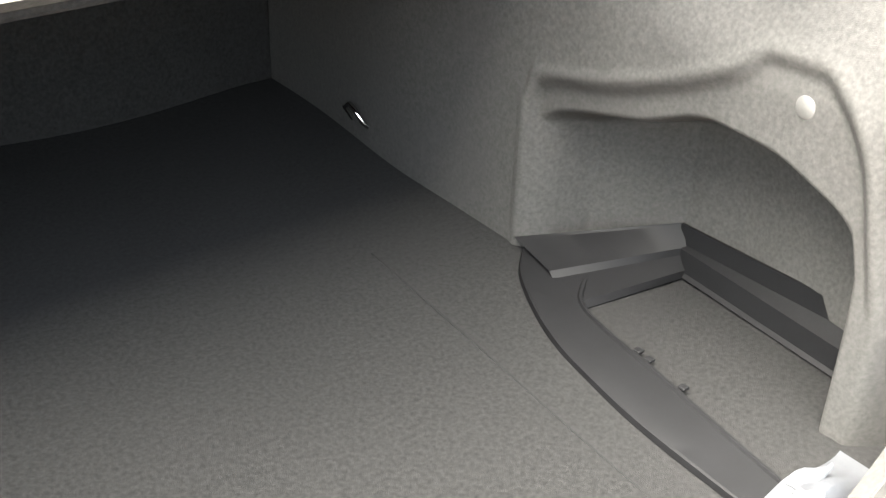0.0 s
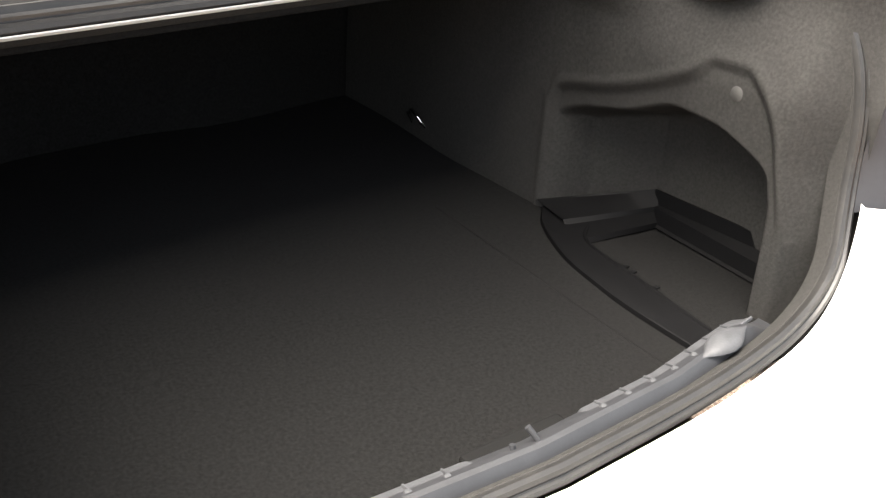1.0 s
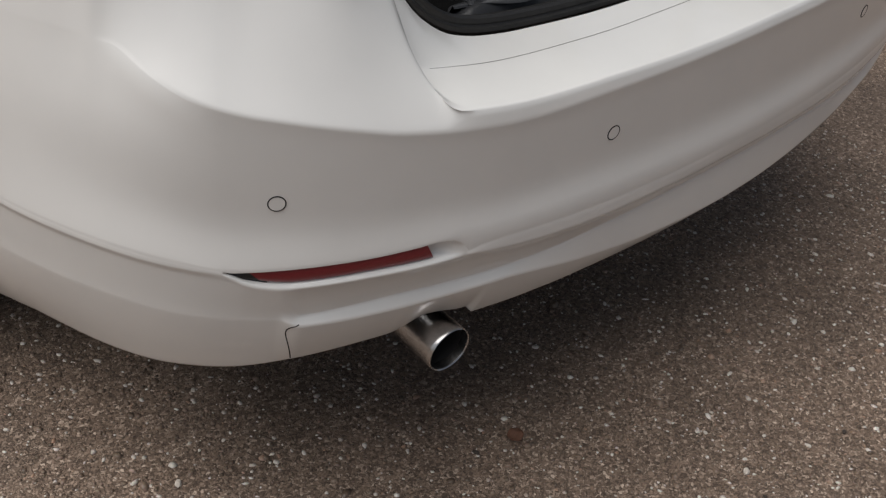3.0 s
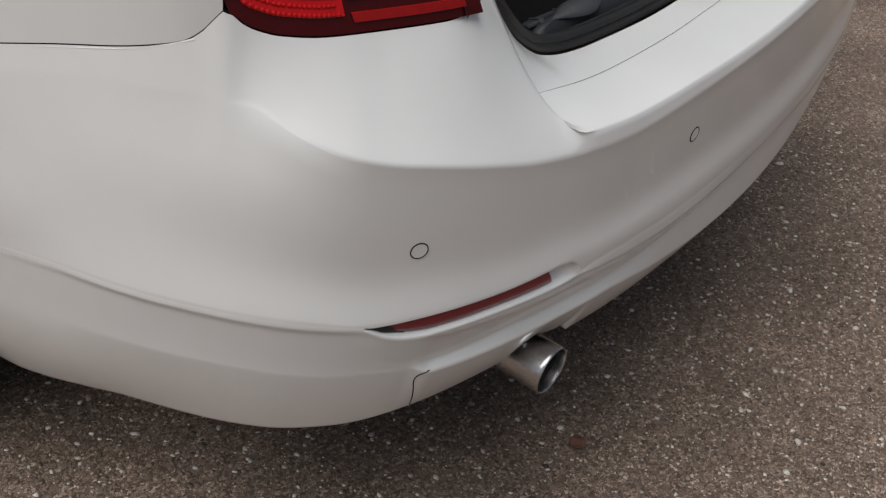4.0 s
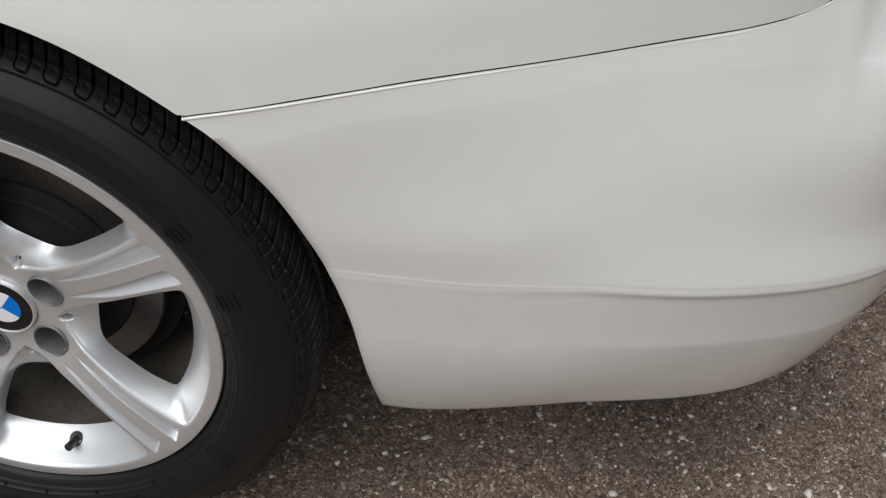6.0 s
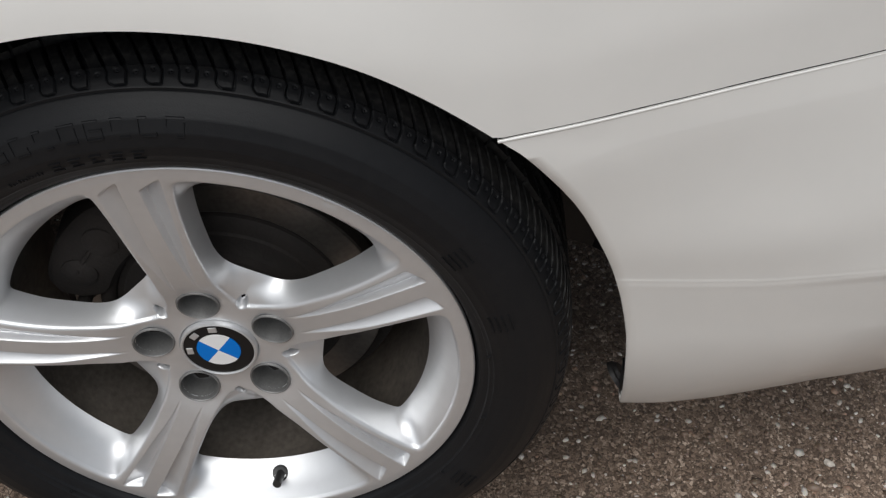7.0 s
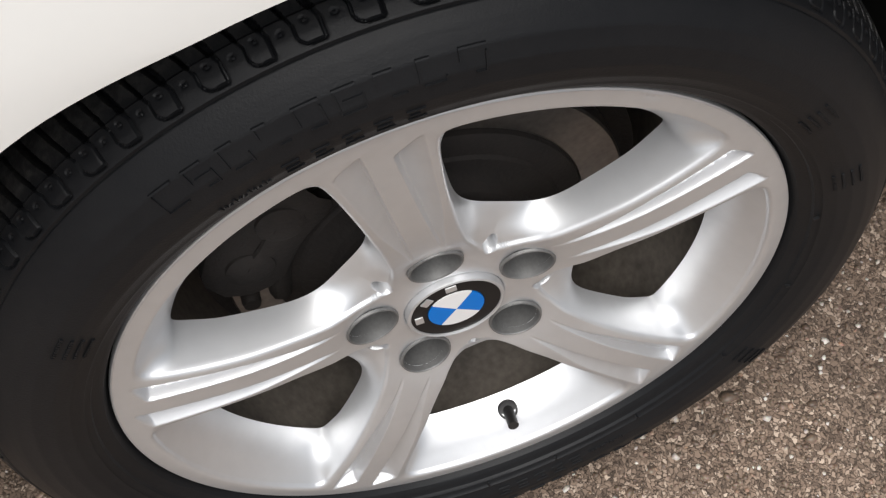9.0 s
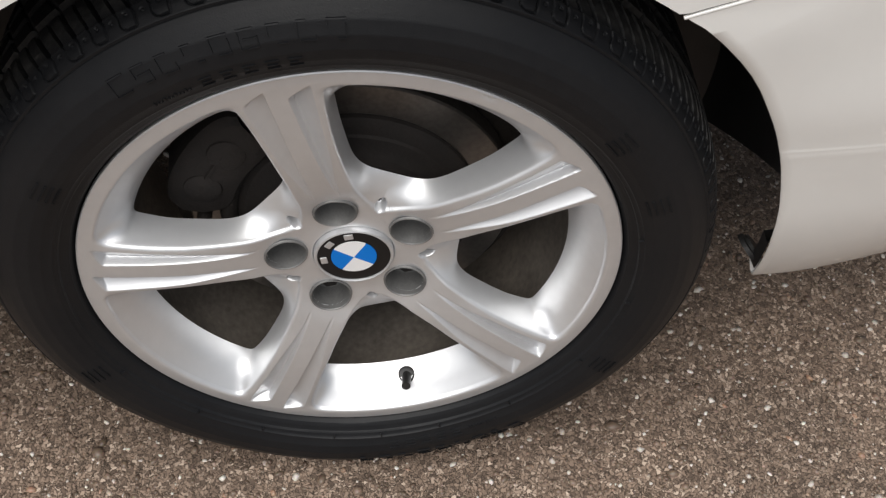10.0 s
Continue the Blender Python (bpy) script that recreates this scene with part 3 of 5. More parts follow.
def reflector(side):
    """The red strip in the slot under the bumper's crease."""
    P = []
    for u in np.linspace(0, 1, 50):
        row = []
        for f, d in ((0, -.012), (0, -.0040), (.10, -.0030), (.5, -.0028), (.88, -.0040), (1, -.0052), (1, -.012)):
            s = .540 - .0105 * f + u * (.736 - .540 + .0105 * f - .012 * f)
            z1, z0 = float(D_Z(s)) - .0010, float(L_Z(s)) + .0050
            row.append(place(side * s, z1 + (z0 - z1) * f, float(D_O(s)) + d))
        P.append(row)
    sheet("reflector", np.array(P), REFLECTOR, bumper, "dark red reflector strip", flip=side > 0)
    # a dark sheet added over the slot's pointed tip to blacken it
    P = []
    for s in np.linspace(.716, .7575, 16):
        z1, z0 = float(D_Z(s)) - .0012, float(L_Z(s)) + .0024
        row = []
        for f in (0, .3, .7, 1):
            row.append(place(side * s, z1 + (z0 - z1) * f, float(D_O(s)) - .0062 + .0042 * f * float(smooth(.72, .755, s))))
        P.append(row)
    sheet("slot_tip_sheet", np.array(P), BLACK_PLASTIC, bumper, "dark sheet filling the pointed end of the reflector slot", flip=side > 0, thick=.001)


reflector(-1)
reflector(1)


def seam_line(name, pts, n, r, parent, label=""):
    tube(name, resample(pts, n), r, GAP, parent, label, 6)


def towing_flap():
    """The fine gap round the lower panel beside the tail pipe."""
    pts = []
    way = resample([(.6835, .318, 0), (.6860, .335, 0), (.6905, .3575, 0), (.6940, .3740, 0), (.6930, .3820, 0), (.6885, .3875, 0), (.6800, .3915, 0)], 40)
    for a, z in way[:, :2]:
        i = int(np.searchsorted(STATIONS, -a))
        w = (-a - STATIONS[i - 1]) / (STATIONS[i] - STATIONS[i - 1])
        col = (SKIN[i - 1] * (1 - w) + SKIN[i] * w)[39:]
        k = int(np.argmax(col[:, 2] < z))
        f = (z - col[k - 1, 2]) / (col[k, 2] - col[k - 1, 2])
        pts.append(col[k - 1] * (1 - f) + col[k] * f)
    seam_line("panel_gap", pts, 60, .0007, bumper, "fine dark gap round the lower panel")


towing_flap()
seam_line("panel_gap", [ledge_place(x, .7) + (0, 0, .0004) for x in np.linspace(-.515, .515, 60)], 240, .0002, bumper, "fine joint between bumper and body")
lathe("trim_clip", [(.0001, .005), (.011, .004), (.0125, .001), (.0145, 0), (.0155, -.004)], SOOT, bumper, "black plastic fastener at the arch edge", 16, pose(-.808, -.386, .266, 50, 0, 10) @ Matrix.Scale(1.05, 4))

# ---- tail pipe ----
def tail_pipe():
    a, b = Vector((-.466, -.80, .303)), Vector((-.476, -.955, .295))
    m = Matrix.Translation(b) @ (b - a).to_track_quat('Z', 'Y').to_matrix().to_4x4()
    tip = lathe("tail_pipe", [(.0300, -.16), (.0308, -.10), (.0318, -.02), (.0320, -.006), (.0316, -.001), (.0306, .0004), (.0294, -.001), (.0287, -.006), (.0284, -.05)], STEEL, car, "brushed steel tail pipe with a rolled rim", 64, m)
    lathe("pipe_bore", [(.0283, -.012), (.0280, -.10), (.0270, -.15), (.0001, -.155)], SOOT, tip, "sooty inside of the pipe", 48)
    tube("exhaust_tube", [(-.466, -.81, .303), (-.46, -.6, .30), (-.43, -.35, .29)], .026, SOOT, tip, "dull exhaust tube")


tail_pipe()


# ---- side panels ----
SEAM = np.array([SKIN[i][0] for i in range(len(STATIONS)) if STATIONS[i] <= -.895])


def flank_x(y, z):
    """How far out the flank lies at a place along and a height."""
    sy = SEAM[np.argsort(SEAM[:, 1])]
    base = np.interp(y, np.append(sy[:, 1], [0, .5, 1.6]), np.append(-sy[:, 0], [.909, .906, .90]))
    zs = np.interp(y, np.append(sy[:, 1], [0, .5, 1.6]), np.append(sy[:, 2], [.63, .6, .6]))
    lean = np.interp(z - zs, [-.4, -.15, 0, .06, .14, .22, .28, .32, .36], [.05, .016, 0, .001, .008, .024, .05, .10, .2])
    r = np.hypot(y, z - .317)
    flare = .009 * (1 - smooth(.395, .50, r)) * smooth(-.25, -.08, y)
    return base - lean + flare


def flank(side):
    ys = np.unique(np.concatenate([np.linspace(SEAM[:, 1].min(), -.69, 24), np.linspace(-.69, -.22, 60), np.linspace(-.22, .388, 70), np.linspace(.36, .388, 14), np.linspace(.3885, 1.5, 16)]))
    sy = SEAM[np.argsort(SEAM[:, 1])]
    P = []
    for y in ys:
        if y <= -.2205:
            z0 = float(np.interp(y, sy[:, 1], sy[:, 2])) + .0014
        elif y < .3884:
            ra = .3835 + .0063 * float(smooth(-.21, -.10, y)) + .0060 * float(smooth(.13, .22, y))
            z0 = .317 + math.sqrt(max(ra ** 2 - y * y, 0))
        else:
            z0 = .22
        col = []
        zt = 1.0 + min(0, (y + .3) * .12)
        for k in np.concatenate([[0, .004, .010], np.linspace(.02, 1, 26)]):
            z = z0 + (zt - z0) * k
            col.append((side * float(flank_x(y, z)), y, z))
        inner = np.array(col[0])
        a = inner + np.array((-side * .004, 0, -.0012))
        b = inner + np.array((-side * .022, 0, .004))
        P.append([tuple(b), tuple(a)] + col + [(side * .60, y, zt + .012), (side * .565, y, zt + .010)])
    return sheet("quarter_panel", np.array(P), PAINT, car, "white painted rear quarter panel over the wheel", flip=side < 0, sharp=45)


for side in (-1, 1):
    flank(side)


def shut_line(side):
    """The dark gap between quarter panel and bumper."""
    pts = [(p[0] * -side, p[1], p[2] + .001) for p in SEAM]
    P = sweep(np.array(pts) - np.array((side * .006, 0, 0)), [(-.006, -.0026), (.0045, -.0026), (.0045, .0022), (-.006, .0022)])
    tube("edge_roll", resample([(p[0] * -side - side * .0009, p[1], p[2] - .0022) for p in SEAM[::4]], 200), .0017, PAINT, bumper, "rolled painted edge of the bumper", 8)
    sheet("panel_gap", P, GAP, car, "dark gap between panel and bumper", close_m=True)


for side in (-1, 1):
    shut_line(side)


# ---- tail lights ----
def tail_light(side):
    base = tagged(new("tail_light"), "red tail light with dark border")
    base.parent = car

    def lens(name, s0, s1, q0, q1, lift, material, n=46, m=8, label="", round_=.004):
        P = []
        for q in np.linspace(q0, q1, m):
            row = []
            z_up = .135 * q
            a0, a1 = s0 + .30 * z_up, s1 + .55 * z_up
            for s in np.linspace(a0, a1, n):
                sb = min(s, .893)
                z = float(T_Z(sb)) + .002 + z_up
                off = float(T_O(s)) - .30 * z_up - .6 * z_up * z_up + lift
                x, y = plan(side * s, off)
                row.append((float(x), float(y), z))
            P.append(row)
        P = np.array(P)
        big = np.zeros((m + 2, n + 2, 3))
        big[1:-1, 1:-1] = P
        big[0, 1:-1], big[-1, 1:-1], big[1:-1, 0], big[1:-1, -1] = P[0], P[-1], P[:, 0], P[:, -1]
        big[0, 0], big[0, -1], big[-1, 0], big[-1, -1] = P[0, 0], P[0, -1], P[-1, 0], P[-1, -1]
        back = np.array((0, .03 if lift < .001 else .004, 0))
        for sl in ((0, slice(None)), (-1, slice(None)), (slice(None), 0), (slice(None), -1)):
            big[sl] = big[sl] + back - np.array((side * back[1] * .6, 0, 0))
        sheet(name, big, material, base, label, flip=side > 0, sharp=40)

    lens("housing", .613, .896, 0, 1, 0, DARK_RED, label="dark red outer lens")
    for q0, q1, material, label in ((.07, .13, DIM_RED, "dim red lamp strip"), (.215, .345, RED, "bright red lamp strip"), (.385, .45, DIM_RED, "dim red lamp strip"), (.485, .62, RED, "bright red lamp strip"), (.625, .745, MAROON, "maroon reflector strip"), (.75, .778, ORANGE, "thin orange strip"), (.785, 1.0, AMBER, "brown-amber indicator lens")):
        lens("lamp_strip", .632, .760, q0, q1, .0018, material, m=4, label=label)
    for q0 in (.348, .452):
        for i in range(20):
            lens("lamp_rib", .640 + i * .0052, .6425 + i * .0052, q0, q0 + .032, .0026, RED if i % 3 else DIM_RED, n=3, m=3)
    lens("side_reflector", .772, .893, .115, .95, .0014, RED, label="bright red honeycombed side reflector")
    # small ribs of the honeycomb
    V, F = [], []
    for i in range(26):
        for j in range(14):
            s = .778 + .0055 * i + .0027 * (j % 2)
            q = .13 + .055 * j
            zz = .135 * q
            sb = min(s + .5 * zz, .893)
            ss = s + .4 * zz
            if ss > .905 + .5 * zz:
                continue
            z = float(T_Z(min(ss, .893))) + .002 + zz
            off = float(T_O(ss)) - .30 * zz - .6 * zz * zz + .0024
            x, y = plan(side * ss, off)
            c = np.array((float(x), float(y), z))
            x2, y2 = plan(side * (ss + .002), off)
            t = np.array((float(x2), float(y2), z)) - c
            t /= np.linalg.norm(t)
            up = np.array((0, 0, 1.0))
            nrm = np.cross(t, up)
            if nrm[1] > 0:
                nrm = -nrm
            k = len(V)
            for a in range(6):
                V.append(c + (t * math.cos(a * 1.0472) + up * math.sin(a * 1.0472)) * .0026)
            V.append(c + nrm * .0012)
            F += [(k + a, k + (a + 1) % 6, k + 6) for a in range(6)]
    attach("honeycomb", mesh_of("honeycomb", V, F, 10), RED, base, "fine honeycomb prisms")
    # charcoal trim between lamp and boot seal
    P = []
    for z in np.linspace(.760, .99, 11):
        q = z - .760
        x0, y0 = plan(side * (.622 + .30 * q), -.079 - .30 * q - .6 * max(q, 0) ** 2)
        x1 = side * float(np.interp(z, [.75, .80, .86, .93, .99], [.512, .531, .543, .548, .550]))
        P.append([(float(x0) + (x1 - float(x0)) * f, float(y0) * (1 - f) + float(np.interp(z, [.75, .80, .86, .93, .99], [-.826, -.810, -.804, -.785, -.752])) * f, z) for f in np.linspace(-.25, 1.12, 10)])
    sheet("lamp_surround", np.array(P), DARK_TRIM, car, "charcoal metal beside the lamp", flip=side > 0)


for side in (-1, 1):
    tail_light(side)

# ---- boot opening ----
HALF = [(0, -.884, .652), (.2, -.876, .652), (.34, -.859, .655), (.41, -.846, .663), (.45, -.840, .684), (.478, -.832, .714), (.497, -.817, .75), (.515, -.802, .80), (.522, -.796, .86), (.525, -.777, .93), (.525, -.738, .985), (.525, -.66, 1.0), (.51, -.5, .985), (.48, -.40, .967), (.42, -.375, .960), (0, -.365, .957)]
RING = HALF + [(-x, y, z) for x, y, z in HALF[-2:0:-1]]
ring_path = resample(RING + RING[:3], 260)[8:]
ring_path = resample(HALF, 130)
ring_path = np.concatenate([ring_path, (ring_path * (-1, 1, 1))[-2:0:-1]])


def seal():
    c = np.array((0, -.62, .82))
    p = ring_path
    t = np.roll(p, -1, 0) - np.roll(p, 1, 0)
    t /= np.linalg.norm(t, axis=1)[:, None]
    axis = np.array((0, -.78, .62))
    side = np.cross(t, axis)
    side /= np.linalg.norm(side, axis=1)[:, None]
    side *= np.sign(((p - c) * side).sum(1))[:, None]
    top = axis - t * (t @ axis)[:, None]
    top /= np.linalg.norm(top, axis=1)[:, None]
    prof = [(.014, -.012), (.0150, -.002), (.0128, .0045), (.0085, .0062), (.0058, .0040), (.0042, .0040), (.0025, .0060), (-.002, .0075), (-.0065, .0055), (-.0085, 0), (-.0085, -.012)]
    q = np.array(prof)
    P = p[:, None] + side[:, None] * q[None, :, :1] + top[:, None] * q[None, :, 1:]
    sheet("boot_seal", P, RUBBER, car, "black rubber seal round the boot opening", close_n=True, flip=True, sharp=30)
    # inner flange down into the boot
    prof2 = [(-.006, .000), (-.0095, -.003), (-.0105, -.012), (-.011, -.022)]
    q = np.array(prof2)
    P = p[:, None] + side[:, None] * q[None, :, :1] + top[:, None] * q[None, :, 1:]
    sheet("inner_flange", P, LINING, car, "felt edge of the opening", close_n=True, flip=True)
    # painted edge of the body under the front run of the seal
    front = (p[:, 1] > -.46)
    k = np.where(front)[0]
    k = k[np.argsort(-p[k, 0])]
    q = np.array([(-.0088, .003), (-.0105, .0032), (-.0112, .001), (-.0112, -.003)])
    P = p[k][:, None] + side[k][:, None] * q[None, :, :1] + top[k][:, None] * q[None, :, 1:]
    sheet("body_edge", P, PAINT, car, "thin white painted edge below the seal", flip=True)


seal()


def boot():
    """The carpeted boot: floor, linings, sill trim, tray and catch."""
    # floor
    P = np.array([[(x, y, .600 + .0015 * noise.noise((x * 7, y * 7, 0))) for x in np.linspace(-.50, .58, 40)] for y in np.linspace(-.83, .14, 40)])
    sheet("boot_floor", P, CARPET, car, "dark grey carpeted boot floor", flip=True)
    tube("floor_joint", resample([(.325, -.30, .5996), (.310, -.50, .5996), (.297, -.63, .5996), (.287, -.80, .5996)], 30), .0013, GAP, car, "joint at the edge of the boot floor board", 6)
    # right lining with its alcove
    setback = hermite([(.58, 0), (.70, 0), (.75, .008), (.80, .016), (.86, .013), (.93, .012), (1.0, .012)])
    ys, zs = np.concatenate([np.linspace(-.825, -.36, 210), np.linspace(-.355, .14, 40)]), np.linspace(.585, 1.0, 150)
    top = hermite([(-.765, .70), (-.75, .79), (-.73, .845), (-.705, .878), (-.675, .895), (-.63, .893), (-.60, .870), (-.54, .838), (-.46, .808), (-.385, .787), (-.37, .76)])
    deep_top = hermite([(-.74, .74), (-.725, .782), (-.69, .800), (-.637, .815), (-.584, .817), (-.506, .788), (-.40, .757), (-.38, .74)])
    P = np.zeros((len(ys), len(zs), 3))
    for i, y in enumerate(ys):
        for j, z in enumerate(zs):
            x = .456 + .080 * (1 - smooth(-.825, -.745, y)) + .05 * smooth(.86, .99, z) * (1 - smooth(-.62, -.45, y)) + .02 * smooth(-.2, .1, y)
            low = .008 * noise.noise((y * 5, z * 5, 3))
            s1, s2 = (float(c(y + .002) - c(y - .002)) / .004 for c in (top, deep_top))
            rim_d = min(y + .762, -.372 - y, (float(top(y)) - z) / math.sqrt(1 + s1 * s1)) + .002 * low
            inside = min(y + .738, -.384 - y, (float(deep_top(y)) - z) / math.sqrt(1 + s2 * s2))
            lip = .0026 * math.exp(-((rim_d + .006) / .006) ** 2)
            x += .008 * float(smooth(-.002, .013, rim_d)) - lip
            back = float(np.interp(y, [-.74, -.56, -.494, -.372], [.545, .568, .566, .500]))
            x += max(back - x, 0) * float(smooth(-.004, .026, inside))
            x -= .05 * float(smooth(.90, .965, z) * smooth(-.55, -.40, y)) - .3 * low
            P[i, j] = (x, y + setback(z) * (1 - float(smooth(-.825, -.70, y))), z)
    sheet("side_lining", P, LINING, car, "dark grey felt side lining with an alcove", sharp=60)
    # the darker carpet puts this unlit side's shade into its colour
    sheet("side_lining", np.array([[(-.470 - .062 * (1 - float(smooth(-.815, -.735, y))) + .02 * float(smooth(.90, .965, z)), y + float(setback(z)) * (1 - float(smooth(-.815, -.70, y))), z) for z in np.linspace(.585, .965, 20)] for y in np.linspace(-.815, .14, 60)]), CARPET, car, "side lining darkened to the shade on its side", flip=True, sharp=60)
    # seat backs and shelf
    sheet("seat_back", np.array([[(x, .135 + .012 * math.cos(x * 12) + .04 * (z - .6), z) for z in np.linspace(.585, .97, 8)] for x in np.linspace(-.56, .58, 40)]), CARPET, car, "dark carpeted back of the rear seats", flip=True)
    box("parcel_shelf", -.60, .60, -.352, .20, .925, .955, CARPET, car, "dark underside of the parcel shelf")
    # sill trim
    P = []
    for x in np.linspace(-.425, .425, 110):
        y = float(np.interp(abs(x), [0, .2, .372, .425], [-.866, -.856, -.826, -.812]))
        low = float(smooth(.335, .425, abs(x)))
        P.append([(x, y + a * (1 - .3 * low), z + (.628 - z) * low if z > .628 else z) for a, z in ((-.004, .640), (.002, .655), (.008, .6615), (.014, .6625), (.020, .660), (.037, .650), (.042, .643), (.046, .598))])
    trim = sheet("sill_trim", np.array(P), GREY_PLASTIC, car, "grey plastic boot sill trim with ribs and buffers", flip=False)
    def sill_y(x):
        return float(np.interp(abs(x), [0, .2, .372, .425], [-.866, -.856, -.826, -.812]))

    # a flat ribbed strip each side of the catch, inside the raised edge
    for x0, x1 in ((-.375, -.050), (.075, .372)):
        P = []
        for x in np.linspace(x0, x1, 60):
            y, c = sill_y(x), min(1, (x - x0) / .012, (x1 - x) / .012)
            wide = .020 * math.sqrt(max(c, .05)) * (1 - .35 * float(smooth(.33, .40, abs(x))))
            P.append([(x, y + a, z) for a, z in ((.017, .6560), (.018, .6585), (.020, .6590), (.020 + wide, .6500), (.022 + wide, .6475), (.023 + wide, .632))])
        strip = sheet("sill_strip", np.array(P), SILL, trim, "flat ribbed grey strip of the sill", sharp=25)
        for i in range(7):
            x = x0 + .030 + i * (x1 - x0 - .05) / 6.5
            y = sill_y(x)
            tube("rib", [(x - .003, y + .021, .6590), (x, y + .030, .6555), (x + .003, y + .039, .6510)], .0016, SILL, strip, "", 6)
            lathe("screw", [(.0001, .0026), (.0034, .0022), (.0048, 0)], SILL, strip, "", 12, Matrix.Translation((x - .006, y + .0195, .6585)))
    for x in (-.297, .297):
        P = []
        for a in np.linspace(-1, 1, 25):
            w = math.cos(a * math.pi / 2) ** 1.3
            y = float(np.interp(abs(x + a * .05), [0, .2, .372], [-.866, -.856, -.826]))
            P.append([(x + a * .05, y + .010 + .018 * w * math.cos(b), .6610 + .010 * w * math.sin(b)) for b in np.linspace(0, math.pi, 9)])
        sheet("buffer", np.array(P), SILL, trim, "swollen grey buffer", flip=True)
    # catch
    # a solid black box stands in for the shade of the catch's hollow
    box("catch_shade_block", -.055, .072, -.848, -.806, .630, .6440, GAP, car, "dark block drawn for the shaded hollow of the boot catch")
    tube("catch", [(.014, -.856, .642), (.008, -.850, .656), (.002, -.842, .668), (-.001, -.838, .673)], .0032, GREY_PLASTIC, car, "slim steel pin of the boot catch", 8)
    tube("catch", [(-.022, -.846, .648), (-.022, -.842, .664)], .0032, GREY_PLASTIC, car, "short steel pin of the boot catch", 8)
    # tray in the alcove
    tray = tagged(new("side_tray"), "black plastic tray in the boot alcove")
    tray.parent = car
    # ramp at the far end
    t0, t1, b0, b1 = (np.array(v) for v in ((.452, -.372, .612), (.5625, -.494, .650), (.424, -.498, .6065), (.552, -.517, .608)))
    P = []
    for f in np.linspace(0, 1, 12):
        a, b = t0 * (1 - f) + t1 * f, b0 * (1 - f) + b1 * f
        P.append([a + (.002, .004, -.006), a, a * .97 + b * .03 - (0, 0, .001), a * .45 + b * .55 + (0, 0, .003), a * .40 + b * .60 - (0, 0, .002), b * .96 + a * .04 + (0, 0, .001), b - (0, 0, .005)])
    sheet("tray_ramp", np.array(P), TRAY, tray, "sloping black plastic end", flip=True, sharp=25)
    # stepped long wall
    P = []
    for f in np.linspace(0, 1, 16):
        p = np.array((.5625, -.494, .650)) * (1 - f) + np.array((.5535, -.775, .664)) * f
        q = .5525 - .022 * f
        P.append([p + (.004, 0, -.004), p, p - (.0025, 0, .0005), p - (.004, 0, .020), (q + .002, p[1], .630), (q, p[1], .629), (q - .0025, p[1], .6075), (q - .006, p[1], .604)])
    sheet("tray_wall", np.array(P), TRAY, tray, "stepped black plastic wall", flip=False, sharp=25)
    edge = resample([(.456, -.380, 0), (.440, -.395, 0), (.413, -.421, 0), (.366, -.517, 0), (.350, -.60, 0), (.342, -.652, 0), (.337, -.751, 0), (.336, -.80, 0)], 40)
    inner = resample([(.49, -.45, 0), (.455, -.475, 0), (.424, -.498, 0), (.413, -.56, 0), (.408, -.609, 0), (.396, -.677, 0), (.381, -.771, 0), (.378, -.80, 0)], 40)
    P = []
    for a, b in zip(edge, inner):
        r = []
        for f, z in ((0, .6005), (.02, .6062), (.06, .6072), (.5, .6074), (.90, .6074), (.93, .6100), (.98, .6100), (1, .6085), (1, .602)):
            p = a * (1 - f) + b * f
            r.append((p[0], p[1], z))
        P.append(r)
    sheet("tray_frame", np.array(P), TRAY, tray, "smooth black plastic frame", flip=True, sharp=25)
    for y in (-.585, -.60, -.645):
        box("tray_clip", .412 + (y + .585) * .13, .420 + (y + .585) * .13, y, y + .008, .606, .6092, TRAY, tray, "", .0015)
    # knob
    m = Matrix.Translation((.4635, -.667, .862)) @ Euler((0, radians(-90), 0)).to_matrix().to_4x4()
    lathe("lining_clip", [(.0001, .0022), (.007, .002), (.0095, .0006), (.0100, -.004)], CLIP, car, "round grey clip in the lining", 24, m)
    # lashing eye far in the boot
    tube("lashing_eye", [(.466, -.100, .622), (.454, -.098, .634), (.450, -.090, .646), (.450, -.078, .650), (.452, -.066, .642), (.466, -.062, .622)], .0032, CHROME, car, "small chromed lashing eye", 8)
    # hinge arms
    for sx in (-1, 1):
        tube("hinge_arm", resample([(sx * .500, -.44, .975), (sx * .49, -.54, .962), (sx * .485, -.61, .970), (sx * .485, -.655, 1.0), (sx * .49, -.67, 1.06), (sx * .49, -.63, 1.16)], 30), .017, GREY_PLASTIC, car, "curved grey hinge arm of the boot lid", 12)
    # scuttle strip and rear window
    P = np.array([[(x, y, z) for y, z in ((-.358, .945), (-.354, .966), (-.349, .974), (-.342, .973), (-.338, .979), (-.330, .982), (-.323, .976))] for x in np.linspace(-.57, .57, 30)])
    sheet("scuttle_seal", P, RUBBER, car, "ribbed rubber strip behind the opening", flip=True)
    P = np.array([[(x, y, z) for y, z in ((-.323, .970), (-.321, .982), (-.31, .986), (-.285, .984))] for x in np.linspace(-.57, .57, 30)])
    sheet("scuttle_panel", P, PAINT, car, "white strip below the rear window", flip=True)
    P = np.array([[(x, -.288 + .62 * f, .982 + .27 * f - .03 * (x / .6) ** 2) for f in np.linspace(0, 1, 8)] for x in np.linspace(-.60, .60, 20)])
    sheet("rear_window", P, GLASS, car, "dark tinted rear window", flip=True)


boot()


